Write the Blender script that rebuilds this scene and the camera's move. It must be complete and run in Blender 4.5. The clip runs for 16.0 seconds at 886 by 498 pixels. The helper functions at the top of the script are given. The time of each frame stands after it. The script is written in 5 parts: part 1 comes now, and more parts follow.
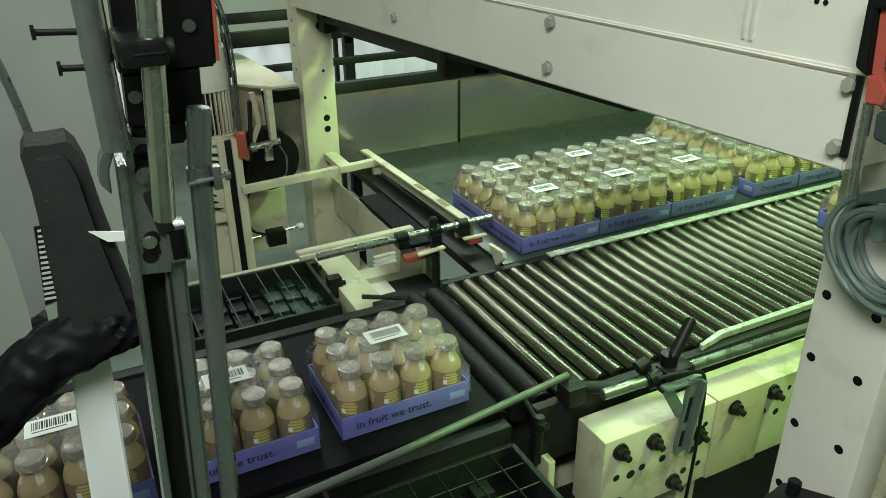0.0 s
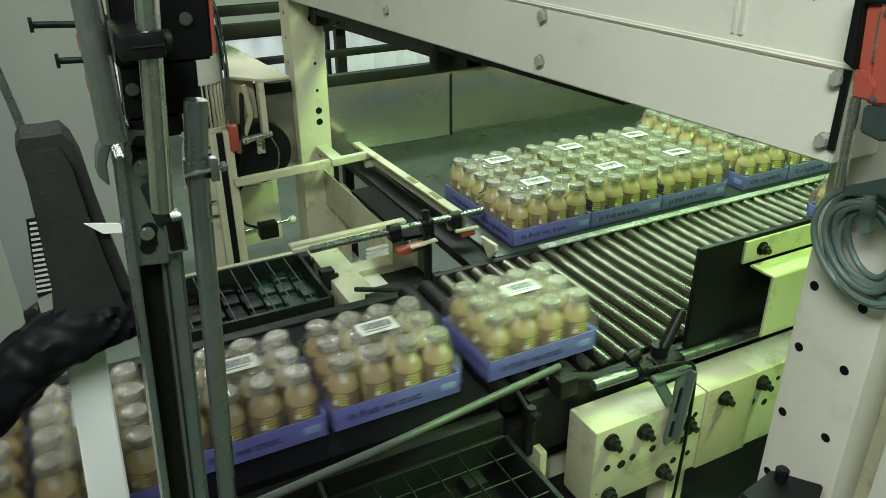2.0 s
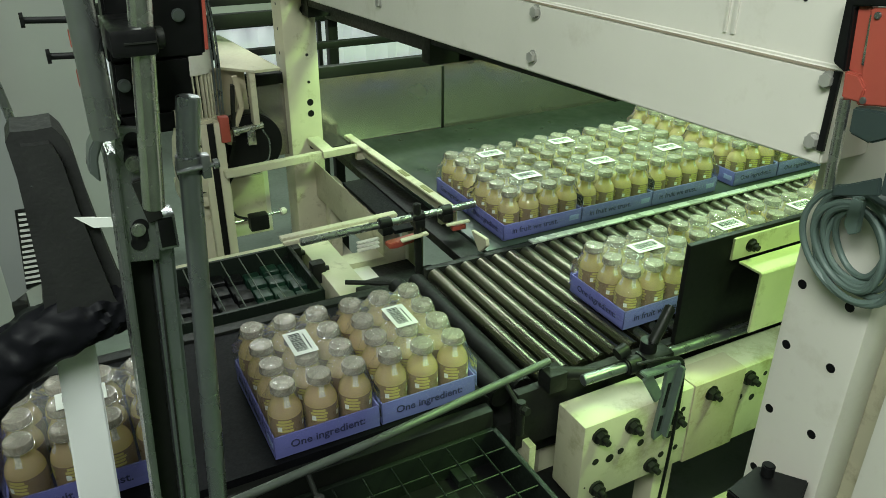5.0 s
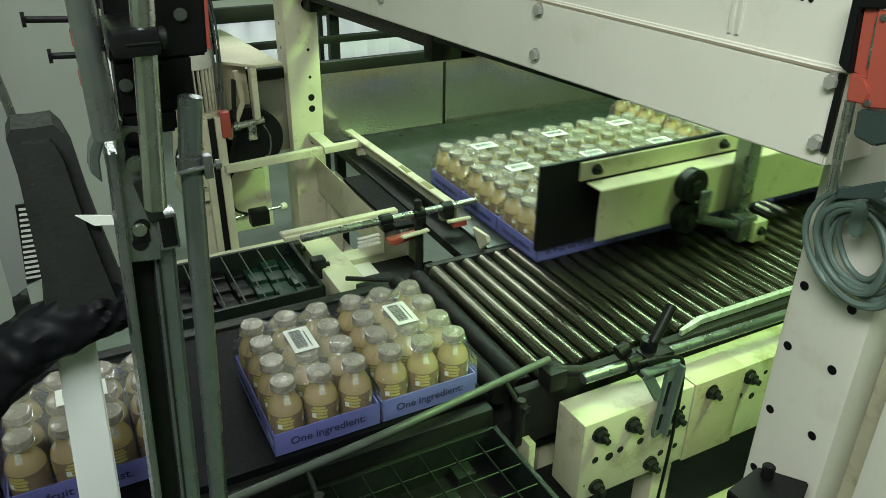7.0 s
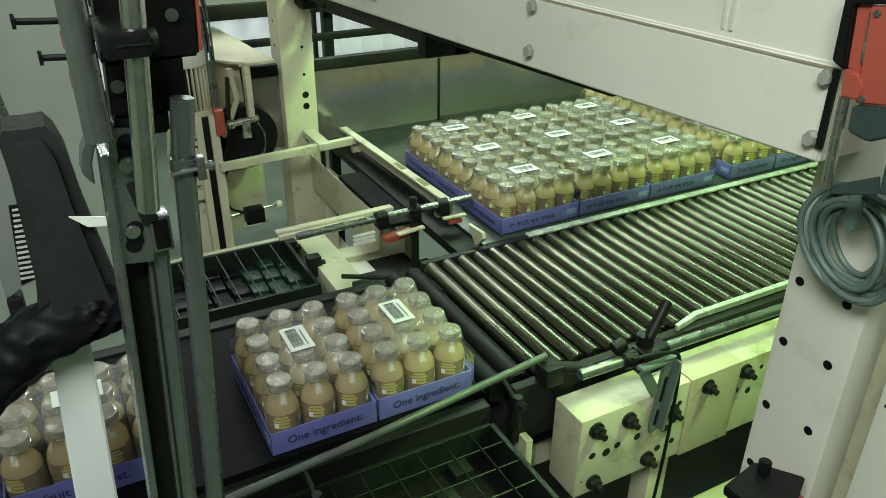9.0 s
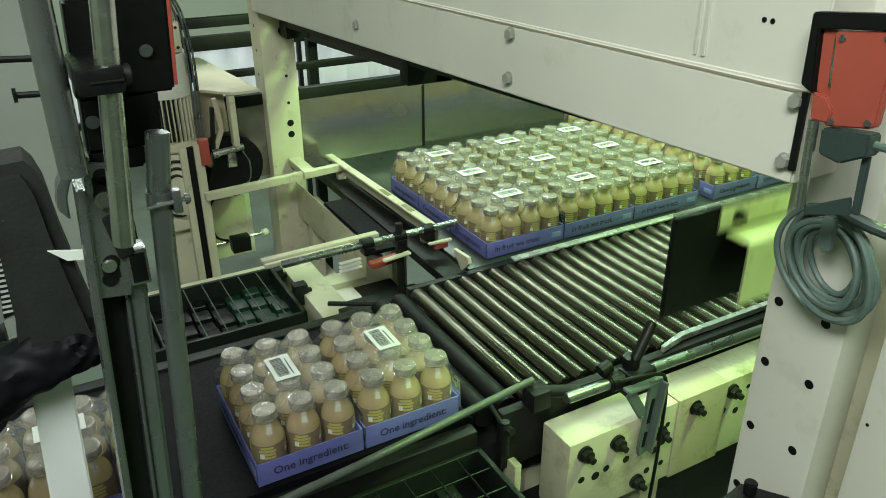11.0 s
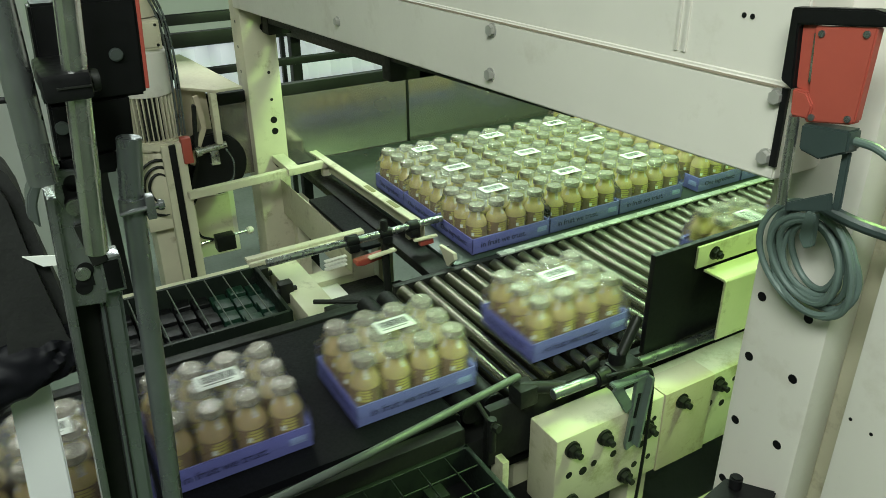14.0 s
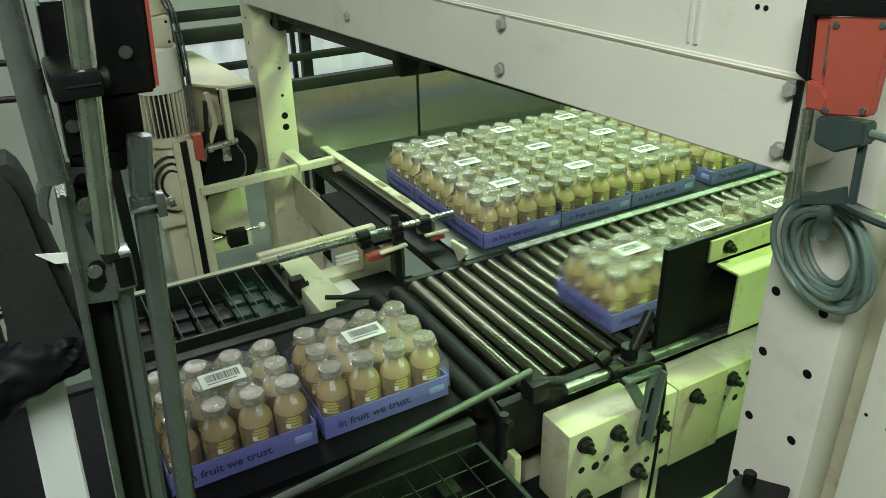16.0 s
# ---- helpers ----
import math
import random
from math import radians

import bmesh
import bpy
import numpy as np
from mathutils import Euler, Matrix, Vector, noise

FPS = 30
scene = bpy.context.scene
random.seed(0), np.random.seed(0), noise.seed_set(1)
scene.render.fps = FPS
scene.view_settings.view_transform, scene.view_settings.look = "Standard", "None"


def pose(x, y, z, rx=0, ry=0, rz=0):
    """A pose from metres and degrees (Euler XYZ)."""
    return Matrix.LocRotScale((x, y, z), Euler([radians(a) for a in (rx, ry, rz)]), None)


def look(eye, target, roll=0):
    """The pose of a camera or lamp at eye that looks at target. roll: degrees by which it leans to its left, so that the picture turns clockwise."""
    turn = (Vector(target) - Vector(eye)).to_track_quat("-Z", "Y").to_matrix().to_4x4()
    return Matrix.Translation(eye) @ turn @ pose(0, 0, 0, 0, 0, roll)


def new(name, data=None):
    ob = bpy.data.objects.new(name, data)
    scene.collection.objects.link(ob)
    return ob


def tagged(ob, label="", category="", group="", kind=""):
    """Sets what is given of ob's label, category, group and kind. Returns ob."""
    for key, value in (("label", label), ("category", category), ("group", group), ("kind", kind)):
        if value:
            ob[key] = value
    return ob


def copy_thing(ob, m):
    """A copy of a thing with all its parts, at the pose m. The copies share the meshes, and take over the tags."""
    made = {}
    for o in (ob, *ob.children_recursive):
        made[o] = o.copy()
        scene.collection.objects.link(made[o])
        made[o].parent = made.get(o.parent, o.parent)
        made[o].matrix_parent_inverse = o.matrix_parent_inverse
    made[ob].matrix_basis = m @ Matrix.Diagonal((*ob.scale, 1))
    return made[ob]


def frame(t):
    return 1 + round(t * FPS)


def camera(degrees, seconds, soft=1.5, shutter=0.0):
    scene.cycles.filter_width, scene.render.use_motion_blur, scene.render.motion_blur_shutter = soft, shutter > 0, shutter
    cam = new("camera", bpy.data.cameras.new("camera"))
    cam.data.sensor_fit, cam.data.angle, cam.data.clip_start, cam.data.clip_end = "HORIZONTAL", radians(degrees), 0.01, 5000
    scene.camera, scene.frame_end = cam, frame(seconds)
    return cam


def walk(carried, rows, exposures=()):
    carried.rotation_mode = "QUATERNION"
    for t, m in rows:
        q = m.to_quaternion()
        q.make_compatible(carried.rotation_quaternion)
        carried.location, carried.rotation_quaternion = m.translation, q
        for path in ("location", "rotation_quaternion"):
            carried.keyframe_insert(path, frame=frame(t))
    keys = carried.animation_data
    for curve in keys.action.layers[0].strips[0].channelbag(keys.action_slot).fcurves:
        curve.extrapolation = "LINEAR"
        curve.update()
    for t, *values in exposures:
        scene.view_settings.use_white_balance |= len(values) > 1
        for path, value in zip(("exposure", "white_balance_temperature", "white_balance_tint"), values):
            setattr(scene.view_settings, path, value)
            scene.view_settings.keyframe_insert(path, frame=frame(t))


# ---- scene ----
cam = camera(60.3, 16.0, soft=0.7, shutter=0.8)
PATH = [
    (0, (-0.947, -1.454, 1.856), (-0.142, 0.155, 0.983), -0.6),
    (0.5, (-0.951, -1.454, 1.855), (-0.142, 0.15, 0.975), -0.5),
    (1, (-0.952, -1.453, 1.854), (-0.14, 0.149, 0.974), -0.5),
    (1.5, (-0.954, -1.456, 1.856), (-0.135, 0.14, 0.971), -0.4),
    (2, (-0.953, -1.46, 1.858), (-0.131, 0.132, 0.969), -0.3),
    (2.5, (-0.952, -1.463, 1.86), (-0.128, 0.125, 0.966), -0.2),
    (3, (-0.951, -1.464, 1.861), (-0.124, 0.12, 0.963), -0.1),
    (3.5, (-0.95, -1.464, 1.862), (-0.121, 0.117, 0.96), 0.1),
    (4, (-0.951, -1.462, 1.863), (-0.118, 0.114, 0.958), 0.2),
    (6.5, (-0.955, -1.456, 1.866), (-0.114, 0.11, 0.949), 0.8),
    (7, (-0.953, -1.454, 1.868), (-0.117, 0.111, 0.946), 0.8),
    (7.5, (-0.949, -1.453, 1.869), (-0.119, 0.112, 0.942), 0.7),
    (8, (-0.948, -1.453, 1.87), (-0.118, 0.11, 0.937), 0.5),
    (8.5, (-0.948, -1.452, 1.87), (-0.114, 0.107, 0.935), 0.5),
    (9, (-0.951, -1.452, 1.87), (-0.108, 0.104, 0.938), 0.5),
    (11.5, (-0.936, -1.459, 1.876), (-0.05, 0.108, 1.006), -0.4),
    (12, (-0.928, -1.457, 1.877), (-0.036, 0.106, 1.004), -0.6),
    (12.5, (-0.924, -1.457, 1.877), (-0.029, 0.1, 0.996), -0.6),
    (13, (-0.926, -1.457, 1.877), (-0.028, 0.096, 0.992), -0.5),
    (13.5, (-0.932, -1.456, 1.878), (-0.029, 0.092, 0.99), -0.4),
    (14, (-0.932, -1.454, 1.878), (-0.03, 0.093, 0.986), -0.5),
    (14.5, (-0.931, -1.451, 1.877), (-0.032, 0.094, 0.982), -0.7),
    (15, (-0.931, -1.452, 1.878), (-0.039, 0.096, 0.979), -0.9),
    (15.5, (-0.93, -1.452, 1.878), (-0.047, 0.1, 0.977), -1.0),
    (16, (-0.93, -1.452, 1.878), (-0.058, 0.104, 0.974), -1.2),
]
walk(cam, [(t, look(e, g, r)) for t, e, g, r in PATH])

# ---- world and lights ----
world = bpy.data.worlds.new("hall_air")
scene.world = world
world.use_nodes = True
world.node_tree.nodes["Background"].inputs[0].default_value = (0.80, 0.95, 0.85, 1)
world.node_tree.nodes["Background"].inputs[1].default_value = 0.06
scene.view_settings.exposure = 0.0


def area_lamp(name, eye, target, sx, sy, power, colour):
    data = bpy.data.lights.new(name, "AREA")
    data.shape, data.size, data.size_y, data.energy, data.color = "RECTANGLE", sx, sy, power, colour
    ob = new(name, data)
    ob.matrix_world = look(eye, target)
    return ob


# green-tinted tubes over the roller bed, a neutral ceiling light on the operator's side, a cool one over the layer plate
area_lamp("tube_light_machine", (0.68, -1.12, 2.85), (-0.3, -0.35, 1.0), 0.55, 0.12, 97, (0.53, 1.0, 0.29))
area_lamp("tube_light_hall", (-1.5, -1.8, 3.0), (-0.2, -0.6, 1.4), 1.2, 0.5, 52, (0.90, 1.0, 0.92))
area_lamp("tube_light_plate", (0.75, 0.70, 2.20), (0.40, 0.10, 1.0), 1.2, 0.12, 15, (0.60, 1.0, 0.64))
# added fill with no known source, brightens the fronts of the layer trays
area_lamp("tube_light_gantry", (0.45, -0.10, 2.19), (0.45, 0.15, 1.0), 1.1, 0.10, 12, (0.72, 1.0, 0.74))
# added fill with no known source, lifts the background behind the machine
area_lamp("tube_light_back", (-0.2, 2.0, 2.9), (-0.2, 1.6, 0.0), 2.0, 0.4, 62, (0.90, 1.0, 0.95))


# ---- materials ----
def material(name, colour, rough=0.5, metal=0.0, vary=0.12, scale=8.0, bump=0.0, fine=120.0, dirt=None, dirt_amount=0.0, spec=0.5, dirt_from=0.56):
    m = bpy.data.materials.new(name)
    m.use_nodes = True
    nt = m.node_tree
    b = nt.nodes["Principled BSDF"]
    b.inputs["Metallic"].default_value = metal
    b.inputs["Specular IOR Level"].default_value = spec
    co = nt.nodes.new("ShaderNodeTexCoord")
    big = nt.nodes.new("ShaderNodeTexNoise")
    big.inputs["Scale"].default_value, big.inputs["Detail"].default_value = scale, 5
    small = nt.nodes.new("ShaderNodeTexNoise")
    small.inputs["Scale"].default_value, small.inputs["Detail"].default_value = fine, 3
    nt.links.new(co.outputs["Object"], big.inputs["Vector"])
    nt.links.new(co.outputs["Object"], small.inputs["Vector"])
    ramp = nt.nodes.new("ShaderNodeMapRange")
    ramp.inputs["From Min"].default_value, ramp.inputs["From Max"].default_value = 0.3, 0.7
    ramp.inputs["To Min"].default_value, ramp.inputs["To Max"].default_value = 1 - vary, 1 + vary
    nt.links.new(big.outputs["Fac"], ramp.inputs["Value"])
    mul = nt.nodes.new("ShaderNodeMix")
    mul.data_type, mul.blend_type = "RGBA", "MULTIPLY"
    mul.inputs["Factor"].default_value = 1
    mul.inputs["A"].default_value = (*colour, 1)
    nt.links.new(ramp.outputs["Result"], mul.inputs["B"])
    last = mul.outputs["Result"]
    if dirt:
        dn = nt.nodes.new("ShaderNodeTexNoise")
        dn.inputs["Scale"].default_value, dn.inputs["Detail"].default_value, dn.inputs["Roughness"].default_value = scale * 2.3, 8, 0.7
        nt.links.new(co.outputs["Object"], dn.inputs["Vector"])
        dr = nt.nodes.new("ShaderNodeMapRange")
        dr.inputs["From Min"].default_value, dr.inputs["From Max"].default_value = dirt_from, dirt_from + 0.16
        dr.inputs["To Max"].default_value = dirt_amount
        nt.links.new(dn.outputs["Fac"], dr.inputs["Value"])
        mix = nt.nodes.new("ShaderNodeMix")
        mix.data_type = "RGBA"
        nt.links.new(dr.outputs["Result"], mix.inputs["Factor"])
        nt.links.new(last, mix.inputs["A"])
        mix.inputs["B"].default_value = (*dirt, 1)
        last = mix.outputs["Result"]
    nt.links.new(last, b.inputs["Base Color"])
    rr = nt.nodes.new("ShaderNodeMapRange")
    rr.inputs["From Min"].default_value, rr.inputs["From Max"].default_value = 0.3, 0.7
    rr.inputs["To Min"].default_value, rr.inputs["To Max"].default_value = max(0.03, rough - 0.1), min(1, rough + 0.1)
    nt.links.new(small.outputs["Fac"], rr.inputs["Value"])
    nt.links.new(rr.outputs["Result"], b.inputs["Roughness"])
    if bump:
        bp = nt.nodes.new("ShaderNodeBump")
        bp.inputs["Strength"].default_value, bp.inputs["Distance"].default_value = bump, 0.002
        nt.links.new(small.outputs["Fac"], bp.inputs["Height"])
        nt.links.new(bp.outputs["Normal"], b.inputs["Normal"])
    return m


CREAM = material("cream_paint", (0.55, 0.51, 0.38), 0.42, vary=0.12, scale=6, bump=0.05, dirt=(0.17, 0.12, 0.06), dirt_amount=0.65)
WHITE = material("white_paint", (0.66, 0.63, 0.57), 0.45, vary=0.06, scale=4, bump=0.04, dirt=(0.35, 0.30, 0.22), dirt_amount=0.3)
STEEL = material("brushed_steel", (0.27, 0.28, 0.285), 0.28, 0.85, 0.08, 16, 0.02, 40)
CHROME = material("polished_rod", (0.52, 0.52, 0.51), 0.22, 0.95, 0.16, 40, 0.03, 50)
PALE = material("worn_bright_strip", (0.58, 0.60, 0.57), 0.26, 0.35, 0.15, 12, 0.0, 20, dirt=(0.16, 0.17, 0.15), dirt_amount=0.6)
ZINC = material("zinc_bolt", (0.42, 0.41, 0.38), 0.40, 0.4, 0.12, 60)
GALV = material("galvanised_tube", (0.22, 0.24, 0.245), 0.30, 0.80, 0.08, 14, 0.02, 30)
ROLLER = material("roller_steel", (0.105, 0.100, 0.075), 0.27, 0.95, 0.12, 4, 0.0, 3, dirt=(0.05, 0.035, 0.025), dirt_amount=0.45)
BLACKR = material("black_rubber", (0.006, 0.006, 0.006), 0.5, 0.0, 0.2, 10, 0.05, spec=0.2)
BELT = material("dark_belt", (0.0045, 0.0045, 0.006), 0.6, 0.0, 0.2, 12, 0.08, 220, spec=0.12)
BLACK = material("black_plastic", (0.006, 0.006, 0.0065), 0.42, 0.0, 0.15, 14, 0.05, spec=0.25)
PLATE = material("layer_plate_steel", (0.034, 0.046, 0.037), 0.36, 0.35, 0.22, 5, 0.0, 14, dirt=(0.02, 0.02, 0.02), dirt_amount=0.5)
PANEL = material("stainless_panel", (0.36, 0.33, 0.315), 0.20, 0.8, 0.10, 3, 0.0, 4)
DARK = material("dark_machine", (0.014, 0.015, 0.013), 0.5, 0.15, 0.25, 8, 0.05, spec=0.25)
GRATE = material("dark_grate", (0.012, 0.017, 0.013), 0.45, 0.2, 0.2, 12, 0.04, spec=0.3)
# green lamp light put into the colour of the grate cells
CELL = material("green_lit_cell", (0.007, 0.030, 0.018), 0.45, 0.0, 0.2, 20, 0.0)
WIRE = material("dull_grate_wire", (0.10, 0.115, 0.10), 0.5, 0.3, 0.15, 20, 0.0)
CARD = material("blue_card", (0.155, 0.160, 0.45), 0.55, 0.0, 0.06, 14, 0.05, 200)
INK = material("navy_ink", (0.020, 0.022, 0.090), 0.6, 0, 0.05)
LOGO = material("pale_ink", (0.28, 0.34, 0.60), 0.6, 0, 0.05)
PAPER = material("sticker_paper", (0.80, 0.82, 0.78), 0.5, 0, 0.03)
SEAL = material("crinkled_neck_seal", (0.82, 0.78, 0.66), 0.15, 0.2, 0.3, 220, 0.3, 300)
BARS = material("barcode_ink", (0.02, 0.02, 0.02), 0.6, 0, 0.03)
CAP = material("foil_cap", (0.29, 0.255, 0.21), 0.26, 0.25, 0.10, 40, 0.0, 60)
RIM = material("bright_cap_rim", (0.75, 0.74, 0.70), 0.16, 0.9, 0.05, 60)
JUICE = material("cream_smoothie", (0.63, 0.455, 0.325), 0.06, 0.0, 0.05, 20, spec=0.7)
LABEL = material("brown_bottle_label", (0.245, 0.170, 0.105), 0.35, 0.0, 0.08, 30)
LABELY = material("yellow_label_print", (0.56, 0.48, 0.15), 0.5, 0, 0.05)
RED = material("red_plastic", (0.37, 0.070, 0.048), 0.48, 0, 0.08, 10, 0.03)
CABLE = material("grey_green_cable", (0.10, 0.14, 0.125), 0.5, 0, 0.12, 20, 0.03)
FLOOR = material("worn_floor", (0.16, 0.19, 0.16), 0.6, 0, 0.25, 2, 0.1, 60, dirt=(0.06, 0.06, 0.05), dirt_amount=0.6)
# dark colour for unseen ceiling, south and east walls, to cut bounced light
HALL_DARKENED = material("darkened_hall_wall", (0.20, 0.21, 0.20), 0.7, 0, 0.1, 1.5, 0.03, 40)
STAINED = material("stained_cream_paint", (0.53, 0.50, 0.36), 0.42, vary=0.10, scale=3.5, bump=0.05, dirt=(0.20, 0.18, 0.07), dirt_amount=0.75, dirt_from=0.50)
GUARD = material("grey_guard_sheet", (0.30, 0.32, 0.31), 0.45, 0.2, 0.08, 5, 0.03, 40)
CONNECTOR = material("dark_grey_green_plastic", (0.035, 0.052, 0.050), 0.45, 0, 0.1, 14, 0.03)
TAN = material("tan_rusty_paint", (0.45, 0.385, 0.28), 0.45, vary=0.10, scale=5, bump=0.04, dirt=(0.15, 0.07, 0.035), dirt_amount=0.8, dirt_from=0.56)
BRACKET = material("grey_green_bracket", (0.13, 0.165, 0.15), 0.42, 0.3, 0.12, 20, 0.03)
WALL = material("pale_wall", (0.62, 0.63, 0.60), 0.7, 0, 0.06, 1.5, 0.03, 40)
STAIN = material("olive_grease", (0.20, 0.19, 0.07), 0.4, vary=0.2, scale=60)
BOARD = material("white_board_face", (0.84, 0.85, 0.85), 0.5, 0, 0.03, 4, 0.02)
CLOTH = material("black_padding", (0.012, 0.0125, 0.012), 0.75, 0, 0.3, 20, 0.3, 160)
BAG = material("shiny_black_film", (0.006, 0.006, 0.008), 0.5, 0, 0.2, 20, 0.2, 60, spec=0.10)


def let_light_through(m, colour, share):
    nt = m.node_tree
    out, p = nt.nodes["Material Output"], nt.nodes["Principled BSDF"]
    tr = nt.nodes.new("ShaderNodeBsdfTranslucent")
    tr.inputs[0].default_value = (*colour, 1)
    mix = nt.nodes.new("ShaderNodeMixShader")
    mix.inputs[0].default_value = share
    nt.links.new(p.outputs[0], mix.inputs[1])
    nt.links.new(tr.outputs[0], mix.inputs[2])
    nt.links.new(mix.outputs[0], out.inputs["Surface"])


let_light_through(JUICE, (0.84, 0.86, 0.14), 0.42)


def clear_film():
    m = bpy.data.materials.new("shrink_film")
    m.use_nodes = True
    nt = m.node_tree
    out = nt.nodes["Material Output"]
    nt.nodes.remove(nt.nodes["Principled BSDF"])
    clear = nt.nodes.new("ShaderNodeBsdfTransparent")
    clear.inputs[0].default_value = (0.96, 0.97, 0.96, 1)
    haze = nt.nodes.new("ShaderNodeBsdfDiffuse")
    haze.inputs[0].default_value = (0.56, 0.55, 0.51, 1)
    gloss = nt.nodes.new("ShaderNodeBsdfGlossy")
    gloss.inputs["Roughness"].default_value = 0.10
    no = nt.nodes.new("ShaderNodeTexNoise")
    no.inputs["Scale"].default_value, no.inputs["Detail"].default_value, no.inputs["Distortion"].default_value = 38, 4, 1.5
    co = nt.nodes.new("ShaderNodeTexCoord")
    nt.links.new(co.outputs["Object"], no.inputs["Vector"])
    bp = nt.nodes.new("ShaderNodeBump")
    bp.inputs["Strength"].default_value, bp.inputs["Distance"].default_value = 0.8, 0.005
    nt.links.new(no.outputs["Fac"], bp.inputs["Height"])
    nt.links.new(bp.outputs["Normal"], gloss.inputs["Normal"])
    m1, m2 = nt.nodes.new("ShaderNodeMixShader"), nt.nodes.new("ShaderNodeMixShader")
    sep = nt.nodes.new("ShaderNodeSeparateXYZ")
    nt.links.new(co.outputs["Object"], sep.inputs[0])
    thick = nt.nodes.new("ShaderNodeMapRange")
    thick.inputs["From Min"].default_value, thick.inputs["From Max"].default_value = 0.106, 0.119
    thick.inputs["To Min"].default_value, thick.inputs["To Max"].default_value = 0.03, 0.19
    nt.links.new(sep.outputs["Z"], thick.inputs["Value"])
    nt.links.new(thick.outputs["Result"], m1.inputs[0])
    nt.links.new(clear.outputs[0], m1.inputs[1])
    nt.links.new(haze.outputs[0], m1.inputs[2])
    fr = nt.nodes.new("ShaderNodeFresnel")
    fr.inputs["IOR"].default_value = 1.36
    nt.links.new(bp.outputs["Normal"], fr.inputs["Normal"])
    nt.links.new(fr.outputs[0], m2.inputs[0])
    nt.links.new(m1.outputs[0], m2.inputs[1])
    nt.links.new(gloss.outputs[0], m2.inputs[2])
    nt.links.new(m2.outputs[0], out.inputs["Surface"])
    return m


FILM = clear_film()


def daylight_sheet():
    m = material("daylight_sheet", (0.72, 0.74, 0.74), 0.6, 0, 0.08, 3)
    p = m.node_tree.nodes["Principled BSDF"]
    p.inputs["Emission Color"].default_value, p.inputs["Emission Strength"].default_value = (0.85, 0.93, 1.0, 1), 0.35
    return m


DAYLIGHT = daylight_sheet()


# ---- mesh helpers ----
def block(x0, x1, y0, y1, z0, z1, bevel=0.002, bm=None):
    own = bmesh.new()
    bmesh.ops.create_cube(own, size=1.0, matrix=Matrix.Translation(((x0 + x1) / 2, (y0 + y1) / 2, (z0 + z1) / 2)) @ Matrix.Diagonal((x1 - x0, y1 - y0, z1 - z0, 1)))
    if bevel:
        bmesh.ops.bevel(own, geom=own.edges[:], offset=bevel, segments=2, profile=0.6, affect="EDGES")
    return join(bm, own)


def join(bm, own):
    if bm is None:
        return own
    me = bpy.data.meshes.new("tmp")
    own.to_mesh(me)
    own.free()
    bm.from_mesh(me)
    bpy.data.meshes.remove(me)
    return bm


def rod(p0, p1, r, seg=16, bm=None, r2=None, bevel=0.0):
    p0, p1 = Vector(p0), Vector(p1)
    d = p1 - p0
    own = bmesh.new()
    m = Matrix.Translation((p0 + p1) / 2) @ d.to_track_quat("Z", "Y").to_matrix().to_4x4()
    bmesh.ops.create_cone(own, cap_ends=True, segments=seg, radius1=r, radius2=r if r2 is None else r2, depth=d.length, matrix=m)
    if bevel:
        ends = [e for e in own.edges if len(e.link_faces) == 2 and any(len(f.verts) > 4 for f in e.link_faces)]
        bmesh.ops.bevel(own, geom=ends, offset=bevel, segments=2, affect="EDGES")
    return join(bm, own)


def bar(p0, p1, w, h, bm=None, bevel=0.0015):
    """A bar of section w by h from p0 to p1, h as upright as can be."""
    p0, p1 = Vector(p0), Vector(p1)
    d = p1 - p0
    own = bmesh.new()
    m = Matrix.Translation((p0 + p1) / 2) @ d.to_track_quat("Y", "Z").to_matrix().to_4x4() @ Matrix.Diagonal((w, d.length, h, 1))
    bmesh.ops.create_cube(own, size=1.0, matrix=m)
    if bevel:
        bmesh.ops.bevel(own, geom=own.edges[:], offset=bevel, segments=2, affect="EDGES")
    return join(bm, own)


def lathe(profile, seg=20):
    bm = bmesh.new()
    rings = []
    for r, z in profile:
        rings.append([bm.verts.new((r * math.cos(2 * math.pi * i / seg), r * math.sin(2 * math.pi * i / seg), z)) for i in range(seg)])
    for a, b in zip(rings, rings[1:]):
        for i in range(seg):
            bm.faces.new((a[i], a[(i + 1) % seg], b[(i + 1) % seg], b[i]))
    bm.faces.new(rings[0][::-1])
    bm.faces.new(rings[-1])
    return bm


def prism(outline, y0, y1, axis="y", bevel=0.0, bm=None):
    """An outline extruded: points are (x, z) for axis y, (y, z) for axis x, (x, y) for axis z."""
    own = bmesh.new()

    def at(p, v):
        return {"y": (p[0], v, p[1]), "x": (v, p[0], p[1]), "z": (p[0], p[1], v)}[axis]
    a = [own.verts.new(at(p, y0)) for p in outline]
    b = [own.verts.new(at(p, y1)) for p in outline]
    own.faces.new(a)
    own.faces.new(b[::-1])
    for i in range(len(a)):
        j = (i + 1) % len(a)
        own.faces.new((a[j], a[i], b[i], b[j]))
    bmesh.ops.recalc_face_normals(own, faces=own.faces[:])
    if bevel:
        bmesh.ops.bevel(own, geom=own.edges[:], offset=bevel, segments=2, affect="EDGES")
    return join(bm, own)


